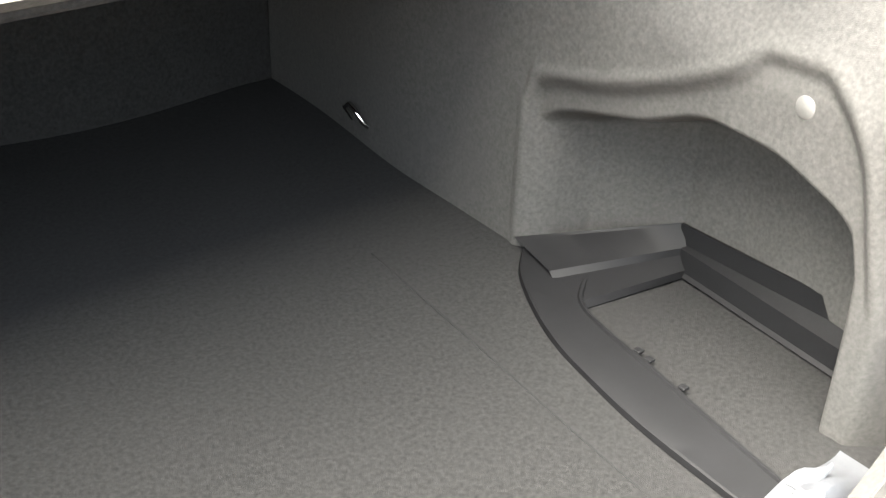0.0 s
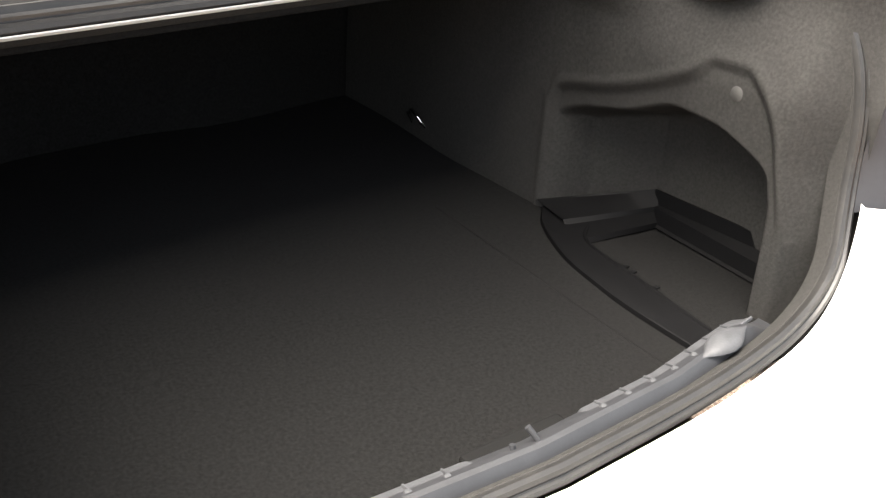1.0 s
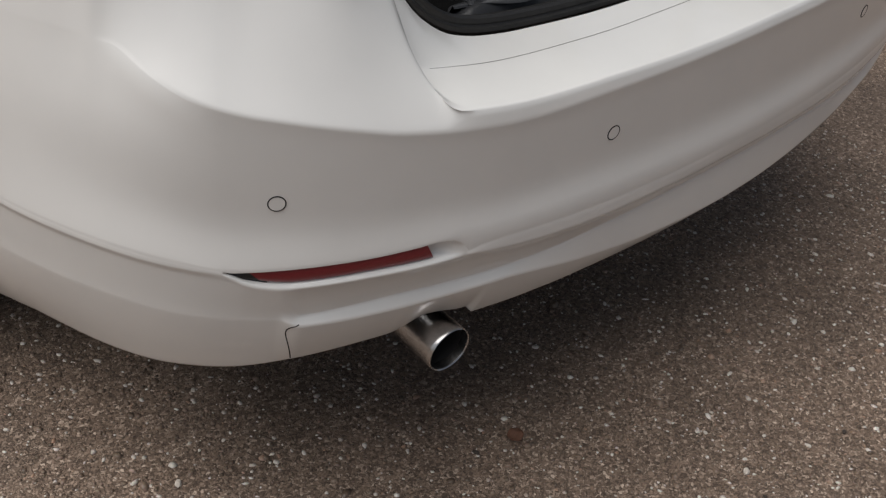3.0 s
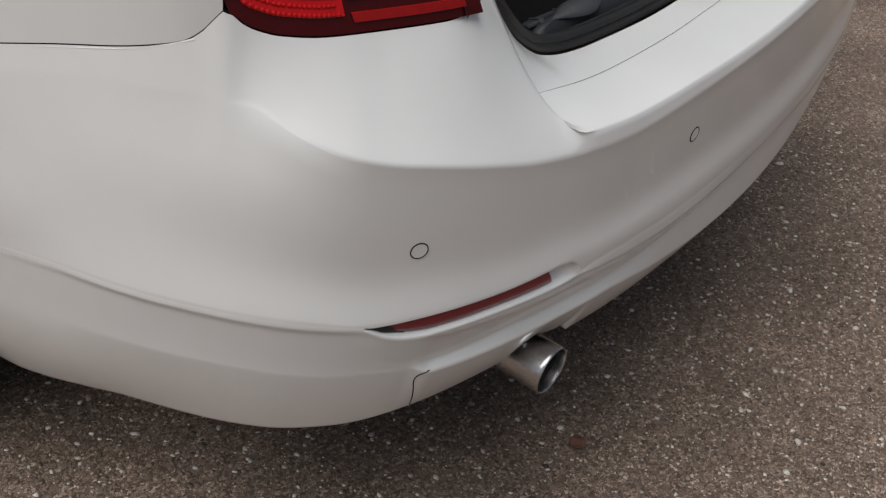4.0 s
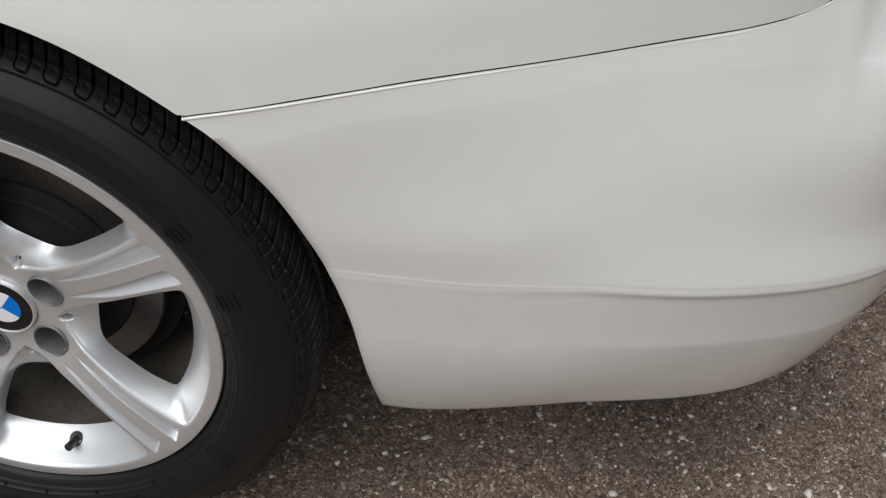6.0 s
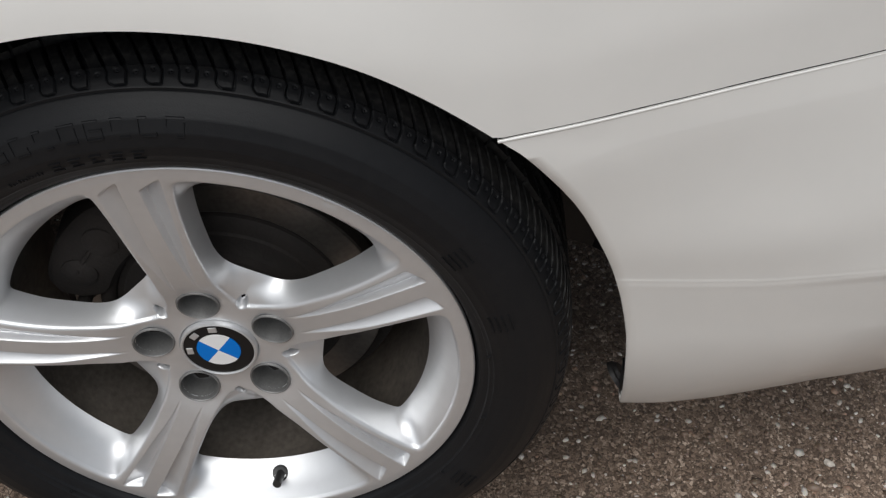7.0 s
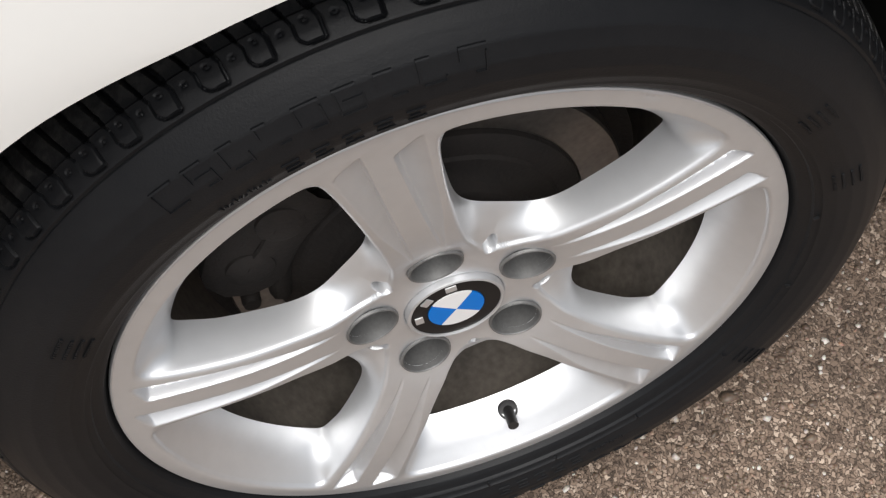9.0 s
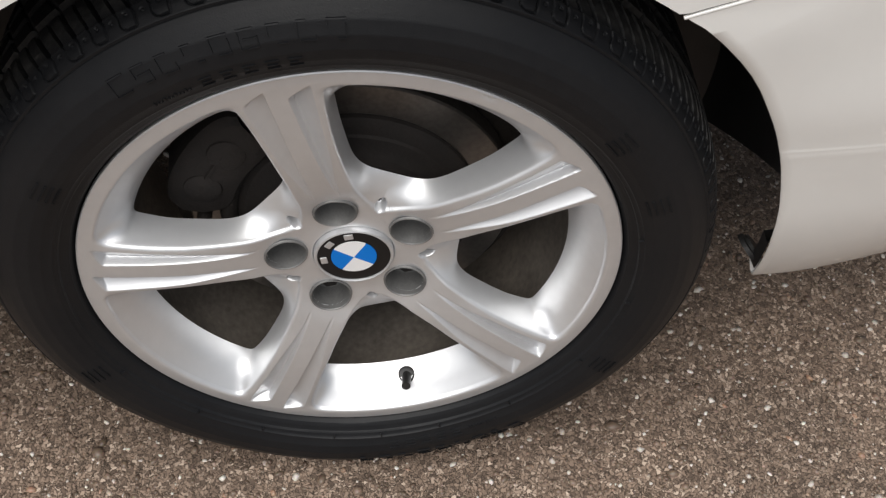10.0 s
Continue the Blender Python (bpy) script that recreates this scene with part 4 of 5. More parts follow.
def underside():
    """The closed dark underside, wheel housings and far body."""
    box("underbody", -.55, .55, -.86, 1.5, .31, .36, BLACK_PLASTIC, car, "dark underside of the body", .02)
    box("underbody", -.80, .80, .42, 1.5, .20, .36, BLACK_PLASTIC, car, "dark underside of the body", .02)
    for sx in (-1, 1):
        P = []
        for f in np.linspace(0, 1, 70):
            row = []
            for x, r in ((.892, .4060), (.870, .3930), (.850, .3935), (.80, .394), (.74, .394), (.68, .394), (.62, .394), (.60, .385), (.59, .36), (.59, .02)):
                t = radians(-14) + f * radians(14 + 172 + max(.82 - x, 0) * 88)
                xo = x - .045 * float(smooth(radians(140), radians(172), t)) * float(smooth(.80, .87, x))
                row.append((sx * xo, math.cos(t) * r, .317 + math.sin(t) * r))
            P.append(row)
        P = np.array(P)
        sheet("wheel_housing", P, BLACK_PLASTIC, car, "black wheel housing liner", flip=sx > 0)
    box("cabin_floor", -.60, .60, .21, 1.5, .96, .99, BLACK_PLASTIC, car, "dark closed cabin")


underside()


def lid():
    """The raised boot lid: white outside, dark lining inside."""
    body = tagged(new("boot_lid"), "raised white boot lid with dark lining")
    body.parent = car
    for name, back, material in (("lid_skin", 0, PAINT), ("lid_lining", .035, CARPET)):
        P = []
        for f in np.linspace(0, 1, 16):
            y = -.36 - .30 * f + .10 * f * f - back
            z = 1.02 + .52 * f - .03 * f * f
            half = .53 - .03 * f - (.02 if back else 0)
            P.append([(x * half, y + .03 * (x * x), z) for x in np.linspace(-1, 1, 16)])
        sheet(name, np.array(P), material, body, flip=not back, thick=.004)


lid()


# ---- wheel ----
def wheel(side, near=True):
    """A five-spoke alloy wheel; its axis is the local z, which points outwards."""
    hub = tagged(new("wheel"), "silver five-spoke alloy wheel with black tyre")
    hub.parent = car
    if side < 0:
        hub.matrix_local = Matrix(((0, 0, -1, -.850), (-1, 0, 0, 0), (0, 1, 0, .317), (0, 0, 0, 1)))
    else:
        hub.matrix_local = Matrix(((0, 0, 1, .850), (1, 0, 0, 0), (0, 1, 0, .317), (0, 0, 0, 1)))
    spoke0 = radians(33.2)
    # face: spokes, hub and rim as one cast piece
    NA = 1260 if near else 360
    SECT = NA // 5
    R = np.concatenate([np.linspace(.030, .080, 44), np.linspace(.081, .194, 80), np.linspace(.1948, .2290, 58), np.linspace(.2300, .2352, 7)])
    width = hermite([(0, .036), (.045, .0345), (.065, .0295), (.085, .0264), (.11, .0258), (.14, .0268), (.17, .0290), (.205, .0335), (.24, .0420)])

    def inside(r, ang, k=.0042, spread=False):
        """The way in from the nearest edge of the casting, below nought in the openings; spread: at the foot of the walls."""
        f = (ang - spoke0 + np.pi / 5) % (2 * np.pi / 5) - np.pi / 5
        t, along = r * np.sin(f), r * np.cos(f)
        h = width(along)
        more = .0036 if spread else 0.0
        sides = [h - np.abs(t) + more, .0555 - r + (.038 if spread else 0), r - .2215 + (.0275 if spread else 0)]
        for turn in (-1, 1):
            g = f + turn * 2 * np.pi / 5
            sides.append(np.where(np.cos(g) > 0, width(r * np.cos(g)), .036) - np.abs(r * np.sin(g)) - np.maximum(-r * np.cos(g), 0) + more)
        return k * np.log(sum(np.exp(np.clip(v / k, -60, 60)) for v in sides)), t, h

    # rows of the casting run along the spokes
    k5, u = np.divmod(np.arange(NA), SECT)
    u = (u / SECT * 2 - 1)[:, None]
    rr = np.broadcast_to(R[None], (NA, len(R)))
    polar = u * np.pi / 5
    tt = np.clip(np.abs(u) / .62, 0, 1) * 1.2
    f = np.abs(polar) * np.ones_like(rr)
    for _ in range(8):
        f = np.arcsin(np.clip(tt * width(rr * np.cos(f)) / rr, 0, .58))
    ft = f
    for _ in range(8):
        ft = np.arcsin(np.clip(1.2 * width(rr * np.cos(ft)) / rr, 0, .58)) if _ else np.full_like(rr, .5)
    f = np.where(np.abs(u) <= .62, f, ft + (np.pi / 5 - ft) * (np.abs(u) - .62) / .38)
    mixr = smooth(.060, .080, rr)
    aa = spoke0 + (k5 * 2 * np.pi / 5)[:, None] + np.sign(u) * f * mixr + polar * (1 - mixr)
    d, t, h = inside(rr, aa)
    # the spokes bow outwards from the sunken hub to the rim
    swell = hermite([(0, 0), (.048, 0), (.062, .0012), (.074, .0042), (.084, .0080), (.093, .0112), (.122, .0178), (.152, .0220), (.185, .0240), (.215, .0246), (.2262, .0246), (.2305, .0243), (.2352, .0238)])
    web = smooth(.9, 1.7, np.abs(t) / h) * (1 - smooth(.085, .15, rr))
    w = swell(rr) * (1 - web)
    # two grooves on each spoke: pointed at the hub, wide and steep-ended at the rim
    ways = np.abs(t)
    flat = hermite([(.07, .0108), (.10, .0090), (.15, .0082), (.222, .0078)])(rr)
    crest = hermite([(.07, .0116), (.10, .0132), (.15, .0205), (.19, .0245), (.222, .0278)])(rr)
    q = (ways - flat) / (crest - flat)
    full = hermite([(.084, 0), (.10, .0028), (.14, .0066), (.18, .0090), (.215, .0104)])(rr)
    stop = np.where(t > 0, .2262 - .0080 * np.clip(q, 0, 1), .2155 + .0112 * np.clip(q, 0, 1))
    run = 1 - smooth(stop - .0042, stop, rr)
    cut = np.clip((ways - flat) / .0022, 0, 1) * np.maximum(1 - np.clip(q, 0, 1) ** 1.8, 0)
    w = w - full * cut * run
    # the ribs stand a little lower than the middle, and fall to the edge
    w = w - .0012 * smooth(0, 1, (ways - crest) / np.maximum(h - crest, .001)) * smooth(.09, .12, rr) * (1 - smooth(.212, .224, rr))
    e = .0034
    x = np.clip(d / e, 0, 1)

    def union_soft(r):
        return .0100 - .0072 * smooth(.09, .17, r)

    foot = hermite([(.06, -.013), (.09, -.0135), (.12, -.012), (.16, -.0108), (.194, -.0140), (.24, -.0140)])
    dw = inside(rr, aa, union_soft(rr), True)[0]
    slope = np.maximum(-d, 0) / (np.maximum(-d, 0) + np.maximum(dw, 0) + 1e-9)
    slope = .72 * slope + .28 * slope ** 3
    w = np.where(d > 0, w - e * (1 - np.sqrt(np.maximum(1 - (1 - x) ** 2, 0))), (w - e) * (1 - slope) + foot(rr) * slope)
    # bolt holes and small vents
    holed = np.zeros(rr.shape, bool)
    for i in range(5):
        a = spoke0 + i * 2 * math.pi / 5
        dl = np.hypot(rr * np.cos(aa) - .060 * math.cos(a), rr * np.sin(aa) - .060 * math.sin(a))
        hole = smooth(.0186, .0178, dl)
        w = w - .003 * hole
        holed |= dl < .0176
    for i in range(5):
        a = spoke0 + (i + .5) * 2 * math.pi / 5
        along, across = rr * np.cos(aa - a) - .0655, rr * np.sin(aa - a)
        pit = np.hypot(along / 1.35, across * (1 + 18 * np.maximum(along, 0)))
        w = w - .011 * smooth(.0054, .0036, pit)
        holed |= pit < .0032
    cap_hole = smooth(.0362, .0350, rr)
    w = w - .012 * cap_hole
    # the kerbed nick on the lip
    nick = np.exp(-((aa - math.atan2(.215, .103)) / .035) ** 2) * smooth(.229, .233, rr)
    w = w - .0016 * nick * (.5 + .5 * np.sin(aa * 400))
    P = np.stack([rr * np.cos(aa), rr * np.sin(aa), w], 2)
    gone = dw < .0006
    nxt = np.roll(gone, -1, 0)
    keep = ~(gone[:, :-1] & gone[:, 1:] & nxt[:, :-1] & nxt[:, 1:])
    beside = np.roll(holed, -1, 0)
    keep &= ~(holed[:, :-1] & holed[:, 1:] & beside[:, :-1] & beside[:, 1:])
    # lay the ragged inner edge on the line where the wall ends
    r2, a2 = rr.copy(), aa.copy()
    for _ in range(9):
        d0 = inside(r2, a2, union_soft(r2), True)[0]
        gr = (inside(r2 + 1e-5, a2, union_soft(r2), True)[0] - d0) / 1e-5
        ga = (inside(r2, a2 + 1e-5, union_soft(r2), True)[0] - d0) / 1e-5 / r2
        st = np.where(gone, np.clip(-d0 / (gr ** 2 + ga ** 2 + .02), -.003, .003), 0)
        r2, a2 = r2 + st * gr, a2 + st * ga / r2
    wall = foot(r2)
    P = np.where(gone[..., None], np.stack([r2 * np.cos(a2), r2 * np.sin(a2), wall], 2), P)
    n, m = P.shape[:2]
    rim = attach("rim", mesh_of("rim", P.reshape(-1, 3), grid_faces(n, m, close_n=True, keep=keep), 80), RIM, hub, "silver cast alloy rim with five grooved spokes")
    lathe("rim_lip", [(.2300, .0228), (.2345, .0237), (.2362, .0228), (.2368, .0205), (.2362, .016), (.232, .010), (.230, 0)], RIM, rim, "", 180)
    lathe("inner_barrel", [(.1945, -.0135), (.1985, -.0200), (.2000, -.045), (.1975, -.060), (.1940, -.074), (.1935, -.110), (.200, -.15), (.205, -.175)], BARREL, rim, "brake-dusted inner barrel", 120)
    # bolts in their sleeves
    for i in range(5):
        a = spoke0 + i * 2 * math.pi / 5
        m4 = Matrix.Translation((.060 * math.cos(a), .060 * math.sin(a), 0)) @ Matrix.Rotation(a, 4, 'Z') @ Matrix.Translation((0, 0, .0016)) @ Matrix.Rotation(radians(-8.5), 4, 'Y')
        sleeve = lathe("bolt_hole", [(.0198, .0008), (.0192, .0026), (.0184, .0030), (.0176, .0022), (.0170, -.001), (.0164, -.006), (.0158, -.022), (.0150, -.0245), (.0001, -.0246)], SHADED_ALLOY, rim, "deep bolt hole", 48, m4)
        lathe("wheel_bolt", [(.0001, -.0205), (.0040, -.0202), (.0052, -.0185), (.0082, -.0178), (.0094, -.019), (.0098, -.0246)], RUST, sleeve, "wheel bolt sunk in its hole", 6, None, 20)
    # centre cap
    cap = lathe("centre_cap", [(.0001, .0022), (.0205, .0024), (.0218, .0020), (.0232, .0020), (.0240, .0020)], BLACK_ENAMEL, hub, "round centre cap with a blue and white roundel", 80, Matrix.Translation((0, 0, .0005)))
    lathe("cap_band", [(.0206, .0030), (.0212, .0034), (.0325, .0030), (.0330, .0026)], BLACK_ENAMEL, cap, "black enamel band", 80)
    lathe("cap_ring", [(.0325, .0), (.0327, .0038), (.0338, .0046), (.0350, .0040), (.0357, .0016), (.0358, -.012)], RIM, cap, "silver ring", 80)
    for b in (radians(100), radians(143), radians(190)):
        bar = box("band_mark", -.0040, .0040, -.0030, .0030, .0022, .0041, RIM, cap, "plain silver mark on the band", .0004)
        bar.matrix_local = Matrix.Rotation(b - math.pi / 2, 4, 'Z') @ Matrix.Translation((0, .0270, 0))
    turn = radians(-31)
    for i in range(4):
        V = [(0, 0, .0042)] + [(math.cos(turn + i * math.pi / 2 + b) * .0203, math.sin(turn + i * math.pi / 2 + b) * .0203, .0038) for b in np.linspace(0, math.pi / 2, 14)]
        V += [(vx, vy, .002) for vx, vy, _ in V]
        n1 = 15
        F = [(0, j, j + 1) for j in range(1, n1 - 1)] + [(j, j + n1, j + 1 + n1, j + 1) for j in range(1, n1 - 1)]
        attach("quadrant", mesh_of("quadrant", V, F, 30), WHITE_ENAMEL if i % 2 else BLUE, cap, "white enamel quarter" if i % 2 else "blue enamel quarter")
    # valve
    va = radians(-74.8)
    ca, sa = math.cos(va), math.sin(va)
    m4 = Matrix.Translation((.2042 * ca, .2042 * sa, -.0013)) @ Vector((-ca * .782, -sa * .782, .623)).to_track_quat('Z', 'Y').to_matrix().to_4x4()
    lathe("valve_seat", [(.0001, .0022), (.0062, .0022), (.0078, .0026), (.0090, .0018), (.0096, -.004)], RUBBER, rim, "dark rubber valve seat", 28, m4)
    tube("valve_stem", [((.2042 - k * .36) * ca, (.2042 - k * .36) * sa, -.0013 + k * .93) for k in (0, .010, .0195, .0200)], .0046, RUBBER, rim, "black valve stem with its cap", 14, (ca, sa, .1))
    # brake
    lathe("brake_disc", [(.114, -.060), (.1165, -.058), (.1465, -.058), (.148, -.060), (.148, -.078), (.08, -.078)], DISC, hub, "worn steel brake disc", 128)
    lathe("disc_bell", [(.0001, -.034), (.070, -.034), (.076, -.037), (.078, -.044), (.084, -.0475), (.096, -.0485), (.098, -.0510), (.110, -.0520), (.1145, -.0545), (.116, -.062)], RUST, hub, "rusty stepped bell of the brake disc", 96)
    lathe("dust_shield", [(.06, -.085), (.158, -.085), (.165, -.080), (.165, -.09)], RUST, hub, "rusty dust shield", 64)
    ca = radians(150)
    # caliper: a rounded bridge over the disc on a carrier, with two boots and slide pins
    def arc(r, span, n=18):
        return [(math.cos(ca + v) * r, math.sin(ca + v) * r) for v in np.linspace(-span, span, n)]

    P = []
    for v in np.linspace(-1, 1, 22):
        end = math.sqrt(max(1 - v ** 6, .04))
        c, sn = math.cos(ca + v * .40), math.sin(ca + v * .40)
        P.append([(c * r, sn * r, z) for r, z in ((.128 - .016 * end, -.088), (.120 - .014 * end, -.046), (.122 - .012 * end, -.041), (.134, -.037 + .003 * end), (.150 + .010 * end, -.038), (.156 + .012 * end, -.044), (.158 + .012 * end, -.088))])
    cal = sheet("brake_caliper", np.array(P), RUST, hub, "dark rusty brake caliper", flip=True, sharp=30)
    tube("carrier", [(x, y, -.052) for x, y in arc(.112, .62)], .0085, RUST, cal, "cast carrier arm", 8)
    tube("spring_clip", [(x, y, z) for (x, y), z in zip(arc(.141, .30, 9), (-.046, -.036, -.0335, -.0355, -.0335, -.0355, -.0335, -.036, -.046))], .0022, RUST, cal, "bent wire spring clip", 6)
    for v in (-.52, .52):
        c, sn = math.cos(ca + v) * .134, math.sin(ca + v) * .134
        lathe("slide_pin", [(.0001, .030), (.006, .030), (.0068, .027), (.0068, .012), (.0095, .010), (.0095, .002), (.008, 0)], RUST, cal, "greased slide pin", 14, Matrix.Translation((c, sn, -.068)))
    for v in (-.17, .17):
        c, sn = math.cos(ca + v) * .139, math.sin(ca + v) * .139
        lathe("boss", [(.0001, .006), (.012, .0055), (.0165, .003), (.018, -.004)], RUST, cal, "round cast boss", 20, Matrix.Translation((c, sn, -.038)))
    tyre(hub, 34 if near else 8)
    return hub


def tyre(hub, steps):
    """A road tyre with shoulder blocks, moulded rings and raised lettering bars."""
    prof = [(.2300, -.175), (.2360, -.185), (.262, -.198), (.290, -.196), (.312, -.182), (.3225, -.165), (.3275, -.145), (.3280, -.100), (.3280, -.034), (.3274, -.018), (.3252, -.004), (.3215, .0065), (.3165, .0150), (.3105, .0225), (.3045, .0285), (.2985, .0335), (.2945, .0365), (.284, .0410), (.272, .0425), (.262, .0410), (.256, .0385), (.2535, .0378), (.2525, .0362), (.2490, .0345), (.2478, .0318), (.2440, .0300), (.2405, .0275), (.2385, .0235), (.2370, .0195), (.2350, .012)]
    pq = np.array(prof)
    cum = np.concatenate([[0], np.cumsum(np.linalg.norm(np.diff(pq, axis=0), axis=1))])
    v0 = float(np.interp(.0065, pq[:12, 1][-4:], cum[:12][-4:]))
    fine = np.concatenate([np.arange(v0 - .046, v0 - .006, .0016), np.arange(v0 - .006, v0 + .022, .0007), np.arange(v0 + .022, v0 + .030, .0016)])
    vv = np.unique(np.concatenate([cum[cum < v0 - .046], np.arange(v0 - .14, v0 - .046, .004), fine, cum[cum > v0 + .030], np.arange(v0 + .030, cum[-1], .003)]))
    q = np.stack([np.interp(vv, cum, pq[:, 0]), np.interp(vv, cum, pq[:, 1])], 1)
    for _ in range(2):
        q[1:-1] = np.where((vv[1:-1, None] < v0 + .028), (q[:-2] + 2 * q[1:-1] + q[2:]) / 4, q[1:-1])
    tq = np.gradient(q, axis=0)
    tq /= np.linalg.norm(tq, axis=1)[:, None]
    nq = np.stack([-tq[:, 1], tq[:, 0]], 1)
    if nq[len(nq) // 2] @ np.array((1, 0)) < 0:
        nq = -nq
    PITCHES = 75
    NA = PITCHES * steps
    a = np.arange(NA) * 2 * np.pi / NA
    wob = a + .004 * np.sin(a * 9) + .003 * np.sin(a * 23)
    p = 2 * np.pi * .318 / PITCHES
    A_, V_ = np.meshgrid(wob * .318, vv - v0, indexing='ij')
    # tabs: a fine groove round each, opening into the tread, wider on one side
    lean = A_ + .45 * np.minimum(V_, .004)
    u = (lean + p / 2) % p - p / 2
    end = .0150
    bend = np.where(u < 0, .0016, .0062)
    sd = np.hypot(np.maximum(np.abs(u) - (.0066 - bend), 0), np.maximum(V_ - (end - bend), 0)) - bend
    thick = np.where(u < 0, .0008, .0005)
    groove = .0022 * np.exp(-(sd / thick) ** 2) * (V_ > -.012) * (V_ < end + .003)
    # lateral cuts of the shoulder blocks
    du = np.abs(np.abs(u) - .0066)
    cutw = np.where(u < 0, .0015, .0006)
    lat = .0055 * smooth(cutw + .0006, cutw, du) * smooth(.0015, -.006, V_) * smooth(-.0385, -.0375, V_)
    # round stops and the ring below the shoulder
    dot1 = np.hypot(u, V_ - .0035)
    dot2 = np.hypot(np.abs(u) - p / 2, V_ - .0055)
    dots = .0009 * (np.exp(-((dot1 - .0013) / .0005) ** 2) + np.exp(-((dot2 - .0012) / .0005) ** 2))
    ring = .0007 * np.exp(-((V_ - .0190) / .0007) ** 2)
    step = .0010 * smooth(.0175, .0190, V_)
    # long grooves and cuts of the tread
    long = sum(.0065 * smooth(w + .0008, w, np.abs(V_ - c)) for c, w in ((-.042, .0042), (-.078, .0045), (-.114, .0045)))
    cuts = .0045 * smooth(.0016, .0008, np.abs(((A_ + .6 * V_) % p) - p / 2)) * (V_ < -.046) * (V_ > -.150)
    depth = np.maximum.reduce([groove, lat, dots, ring, long, cuts]) + step + .0012 * smooth(-.0005, -.0016, V_)
    rad = q[None, :, 0] - nq[None, :, 0] * depth
    hgt = q[None, :, 1] - nq[None, :, 1] * depth
    parts_v, parts_f = [], []

    def add(V, F):
        k = sum(len(v) for v in parts_v)
        parts_v.append(np.asarray(V, float))
        parts_f.extend([tuple(i + k for i in f) for f in F])

    P = np.stack([np.cos(a)[:, None] * rad, np.sin(a)[:, None] * rad, hgt], 2)
    add(P.reshape(-1, 3), grid_faces(NA, len(vv), close_n=True))

    def raised(r0, r1, ang0, ang1, height=.0004):
        """A low bar on the sidewall."""
        V, n = [], max(3, int((ang1 - ang0) / .02) + 2)
        zs = np.array([p for p in prof[13:23]])
        for lay in (height, -.001):
            for r in (r0, r1):
                z = float(np.interp(r, zs[::-1, 0], zs[::-1, 1])) + lay
                for ang in np.linspace(ang0, ang1, n):
                    V.append((math.cos(ang) * r, math.sin(ang) * r, z))
        F = [(i, i + 1, n + i + 1, n + i) for i in range(n - 1)]
        o = 2 * n
        F += [(i, o + i, o + i + 1, i + 1) for i in range(n - 1)] + [(n + i, n + i + 1, o + n + i + 1, o + n + i) for i in range(n - 1)]
        F += [(0, n, o + n, o), (n - 1, o + n - 1, o + 2 * n - 1, 2 * n - 1)]
        add(V, F)

    # large lettering as plain outlined bars, and rows of small bars
    for base in (radians(125.2), radians(305.2)):
        for i in range(9):
            c = base - i * .0715
            cut_l, cut_r = .008 * ((i * 5) % 4), .007 * ((i * 3) % 5)
            raised(.2948, .2957, c - .025 + cut_l, c + .023, .0002)
            raised(.2812, .2821, c - .025, c + .023 - cut_r, .0002)
            raised(.2821 + cut_r * .25, .2948, c + .0205, c + .023, .0002)
            if i % 3:
                raised(.2821, .2920 - cut_l * .3, c - .025, c - .0225, .0002)
            if i % 4 == 1:
                raised(.2884, .2892, c - .022, c + .012, .0002)
        for i in range(5):
            c = base - .205 - i * .063
            raised(.2592, .2600, c - .022, c + .016, .00009)
            raised(.2668, .2676, c - .022, c + .016, .00009)
            raised(.2630, .2637, c - .018 + .008 * (i % 3), c + .012, .00009)
        for i in range(11):
            c = base - .035 - i * .0115
            raised(.2605, .2640 - .0012 * (i % 3), c - .006, c - .001, .0002)
    for c in (radians(20), radians(38), radians(150), radians(205), radians(330)):
        for j in range(4):
            for i in range(9):
                raised(.2600 + j * .006, .2618 + j * .006, c + i * .008, c + i * .008 + .005, .0002)
    for c in np.radians([-150, -128, -112, -95, -84, -70, -52, -30, -8, 12]):
        raised(.2485, .2525, c, c + .005, .0012)
    V = np.concatenate(parts_v)
    # flat where it stands on the ground
    flat = np.maximum(-.3165 - V[:, 1], 0)
    V[:, 1] += flat
    near = (1 - smooth(.0, .10, V[:, 1] + .317)) * smooth(.02, .042, V[:, 2])
    V[:, 2] += .006 * near * np.exp(-(V[:, 0] / .13) ** 2)
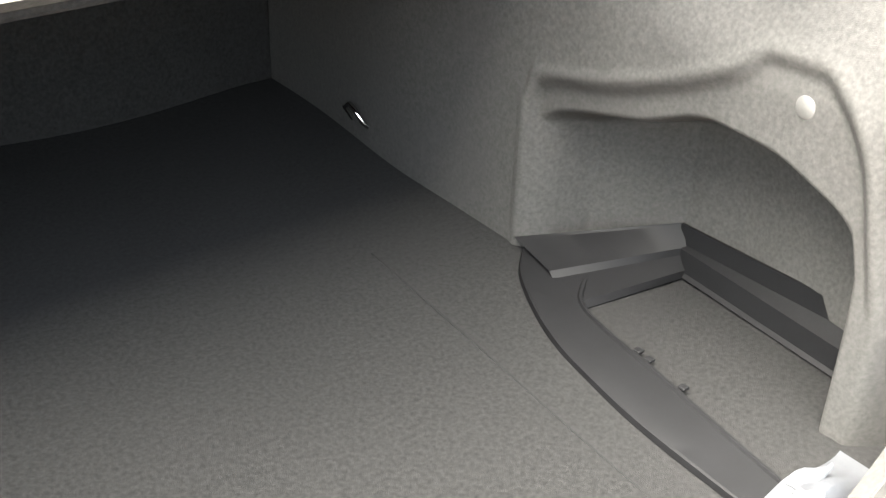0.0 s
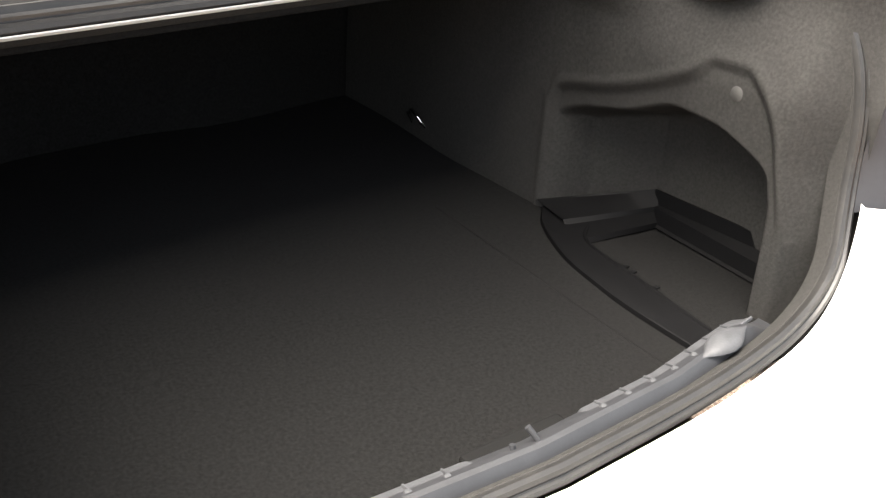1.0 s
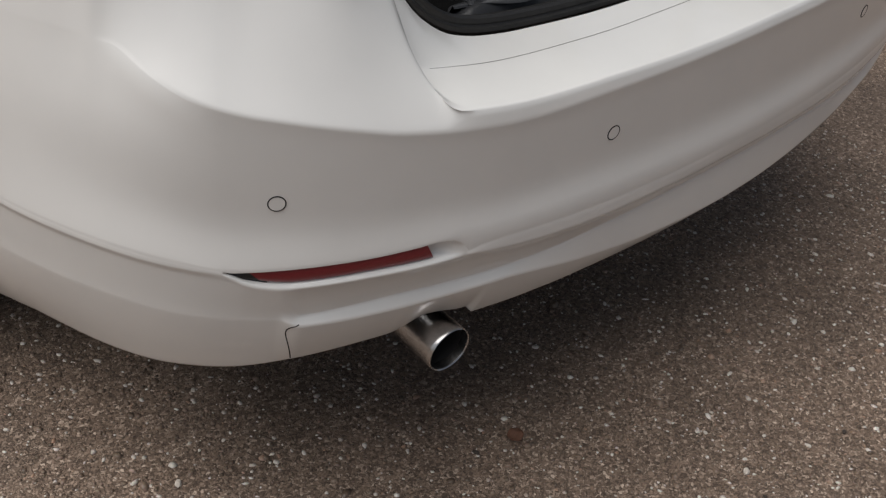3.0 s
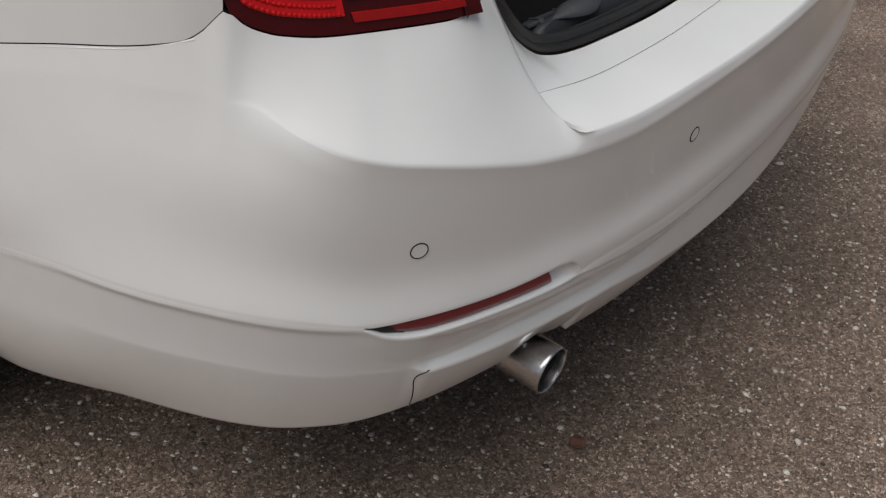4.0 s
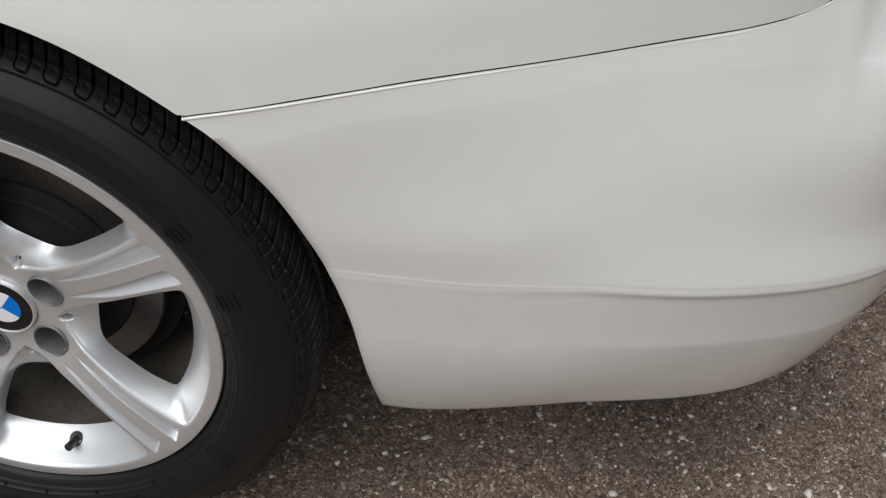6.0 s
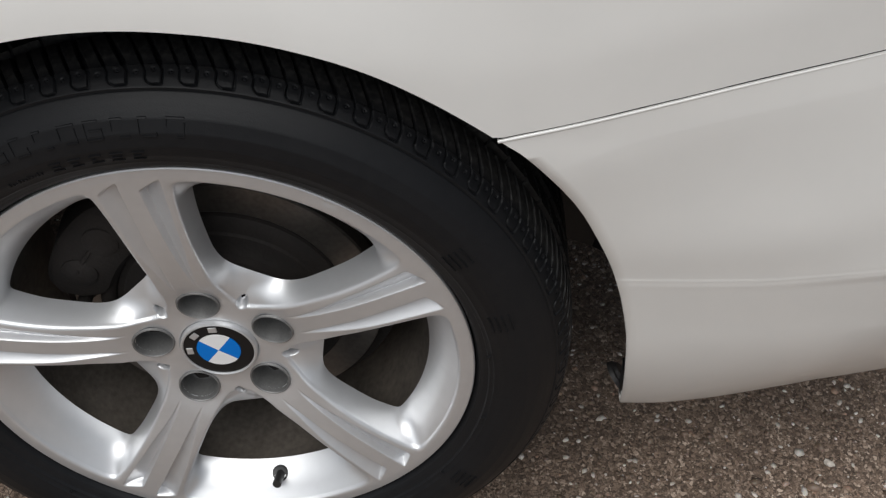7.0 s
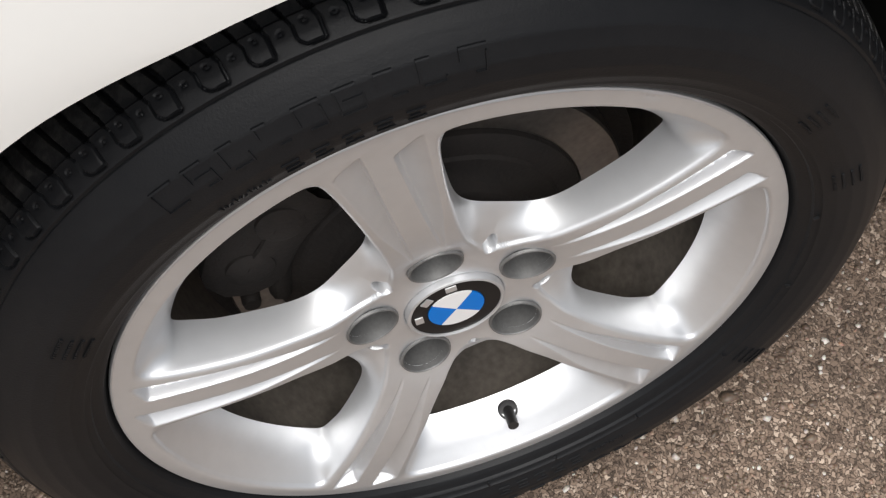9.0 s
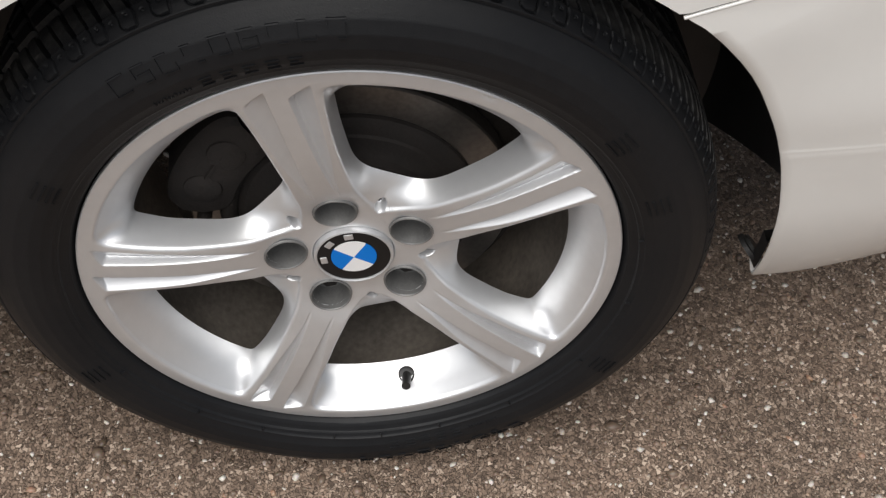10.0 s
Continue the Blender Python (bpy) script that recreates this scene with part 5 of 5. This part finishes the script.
    me = mesh_of("tyre", V, parts_f, 30)
    attach("tyre", me, TYRE, hub, "black road tyre with moulded shoulder blocks")


wheel(-1)
wheel(1, False)


# ---- small loose things ----
def leaf():
    P = []
    for u in np.linspace(-1, 1, 9):
        wdt = .010 * math.sqrt(max(1 - u * u, 0)) * (1.15 - .2 * u)
        P.append([(u * .014, v * wdt, .005 + .003 * v * v + .0015 * math.sin(u * 4)) for v in np.linspace(-1, 1, 5)])
    ob = sheet("fallen_leaf", np.array(P), LEAF, thick=.0006)
    ob.matrix_world = pose(-.278, -.933, 0, 0, 0, 20)
    tagged(ob, "small dry brown leaf lying on the asphalt", "leaf")


leaf()


PEBBLE = mat("pale_stone", (0.62, 0.56, 0.49), rough=0.7, var=0.3, scale=300)
DARK_PEBBLE = mat("dark_stone", (0.05, 0.038, 0.03), rough=0.8, var=0.3, scale=300)


def pebble(x, y, size, turn, material, label):
    """A small worn stone, half sunk between the chippings."""
    bm = bmesh.new()
    bmesh.ops.create_icosphere(bm, subdivisions=2, radius=1)
    for v in bm.verts:
        v.co *= 1 + .35 * noise.noise(v.co * 1.3 + Vector((x * 40, y * 40, 0)))
        v.co = Vector((v.co.x * size * 1.25, v.co.y * size * .85, v.co.z * size * .55))
    me = bpy.data.meshes.new("pebble")
    bm.to_mesh(me)
    bm.free()
    ob = attach("pebble", me, material)
    ob.matrix_world = pose(x, y, size * .35, 0, 0, turn)
    tagged(ob, label, "pebble", group="loose pebbles on the asphalt")


# pebbles; the last one stands in for a white scrap
for x, y, size, turn in ((-.607, -.674, .0030, 20), (-.046, -1.109, .0032, 70), (.020, -1.171, .0030, 10), (-.064, -1.195, .0058, 40), (.056, -1.226, .0036, 110), (-.702, -.702, .0055, 65)):
    pebble(x, y, size, turn, PEBBLE, "small pale pebble-shaped bit lying loose on brown asphalt")
for x, y, size, turn in ((.126, -1.247, .0040, 15), (-.084, -1.241, .0030, 80), (-.345, -.918, .0045, 120)):
    pebble(x, y, size, turn, DARK_PEBBLE, "small dark crumb lying loose on brown asphalt")
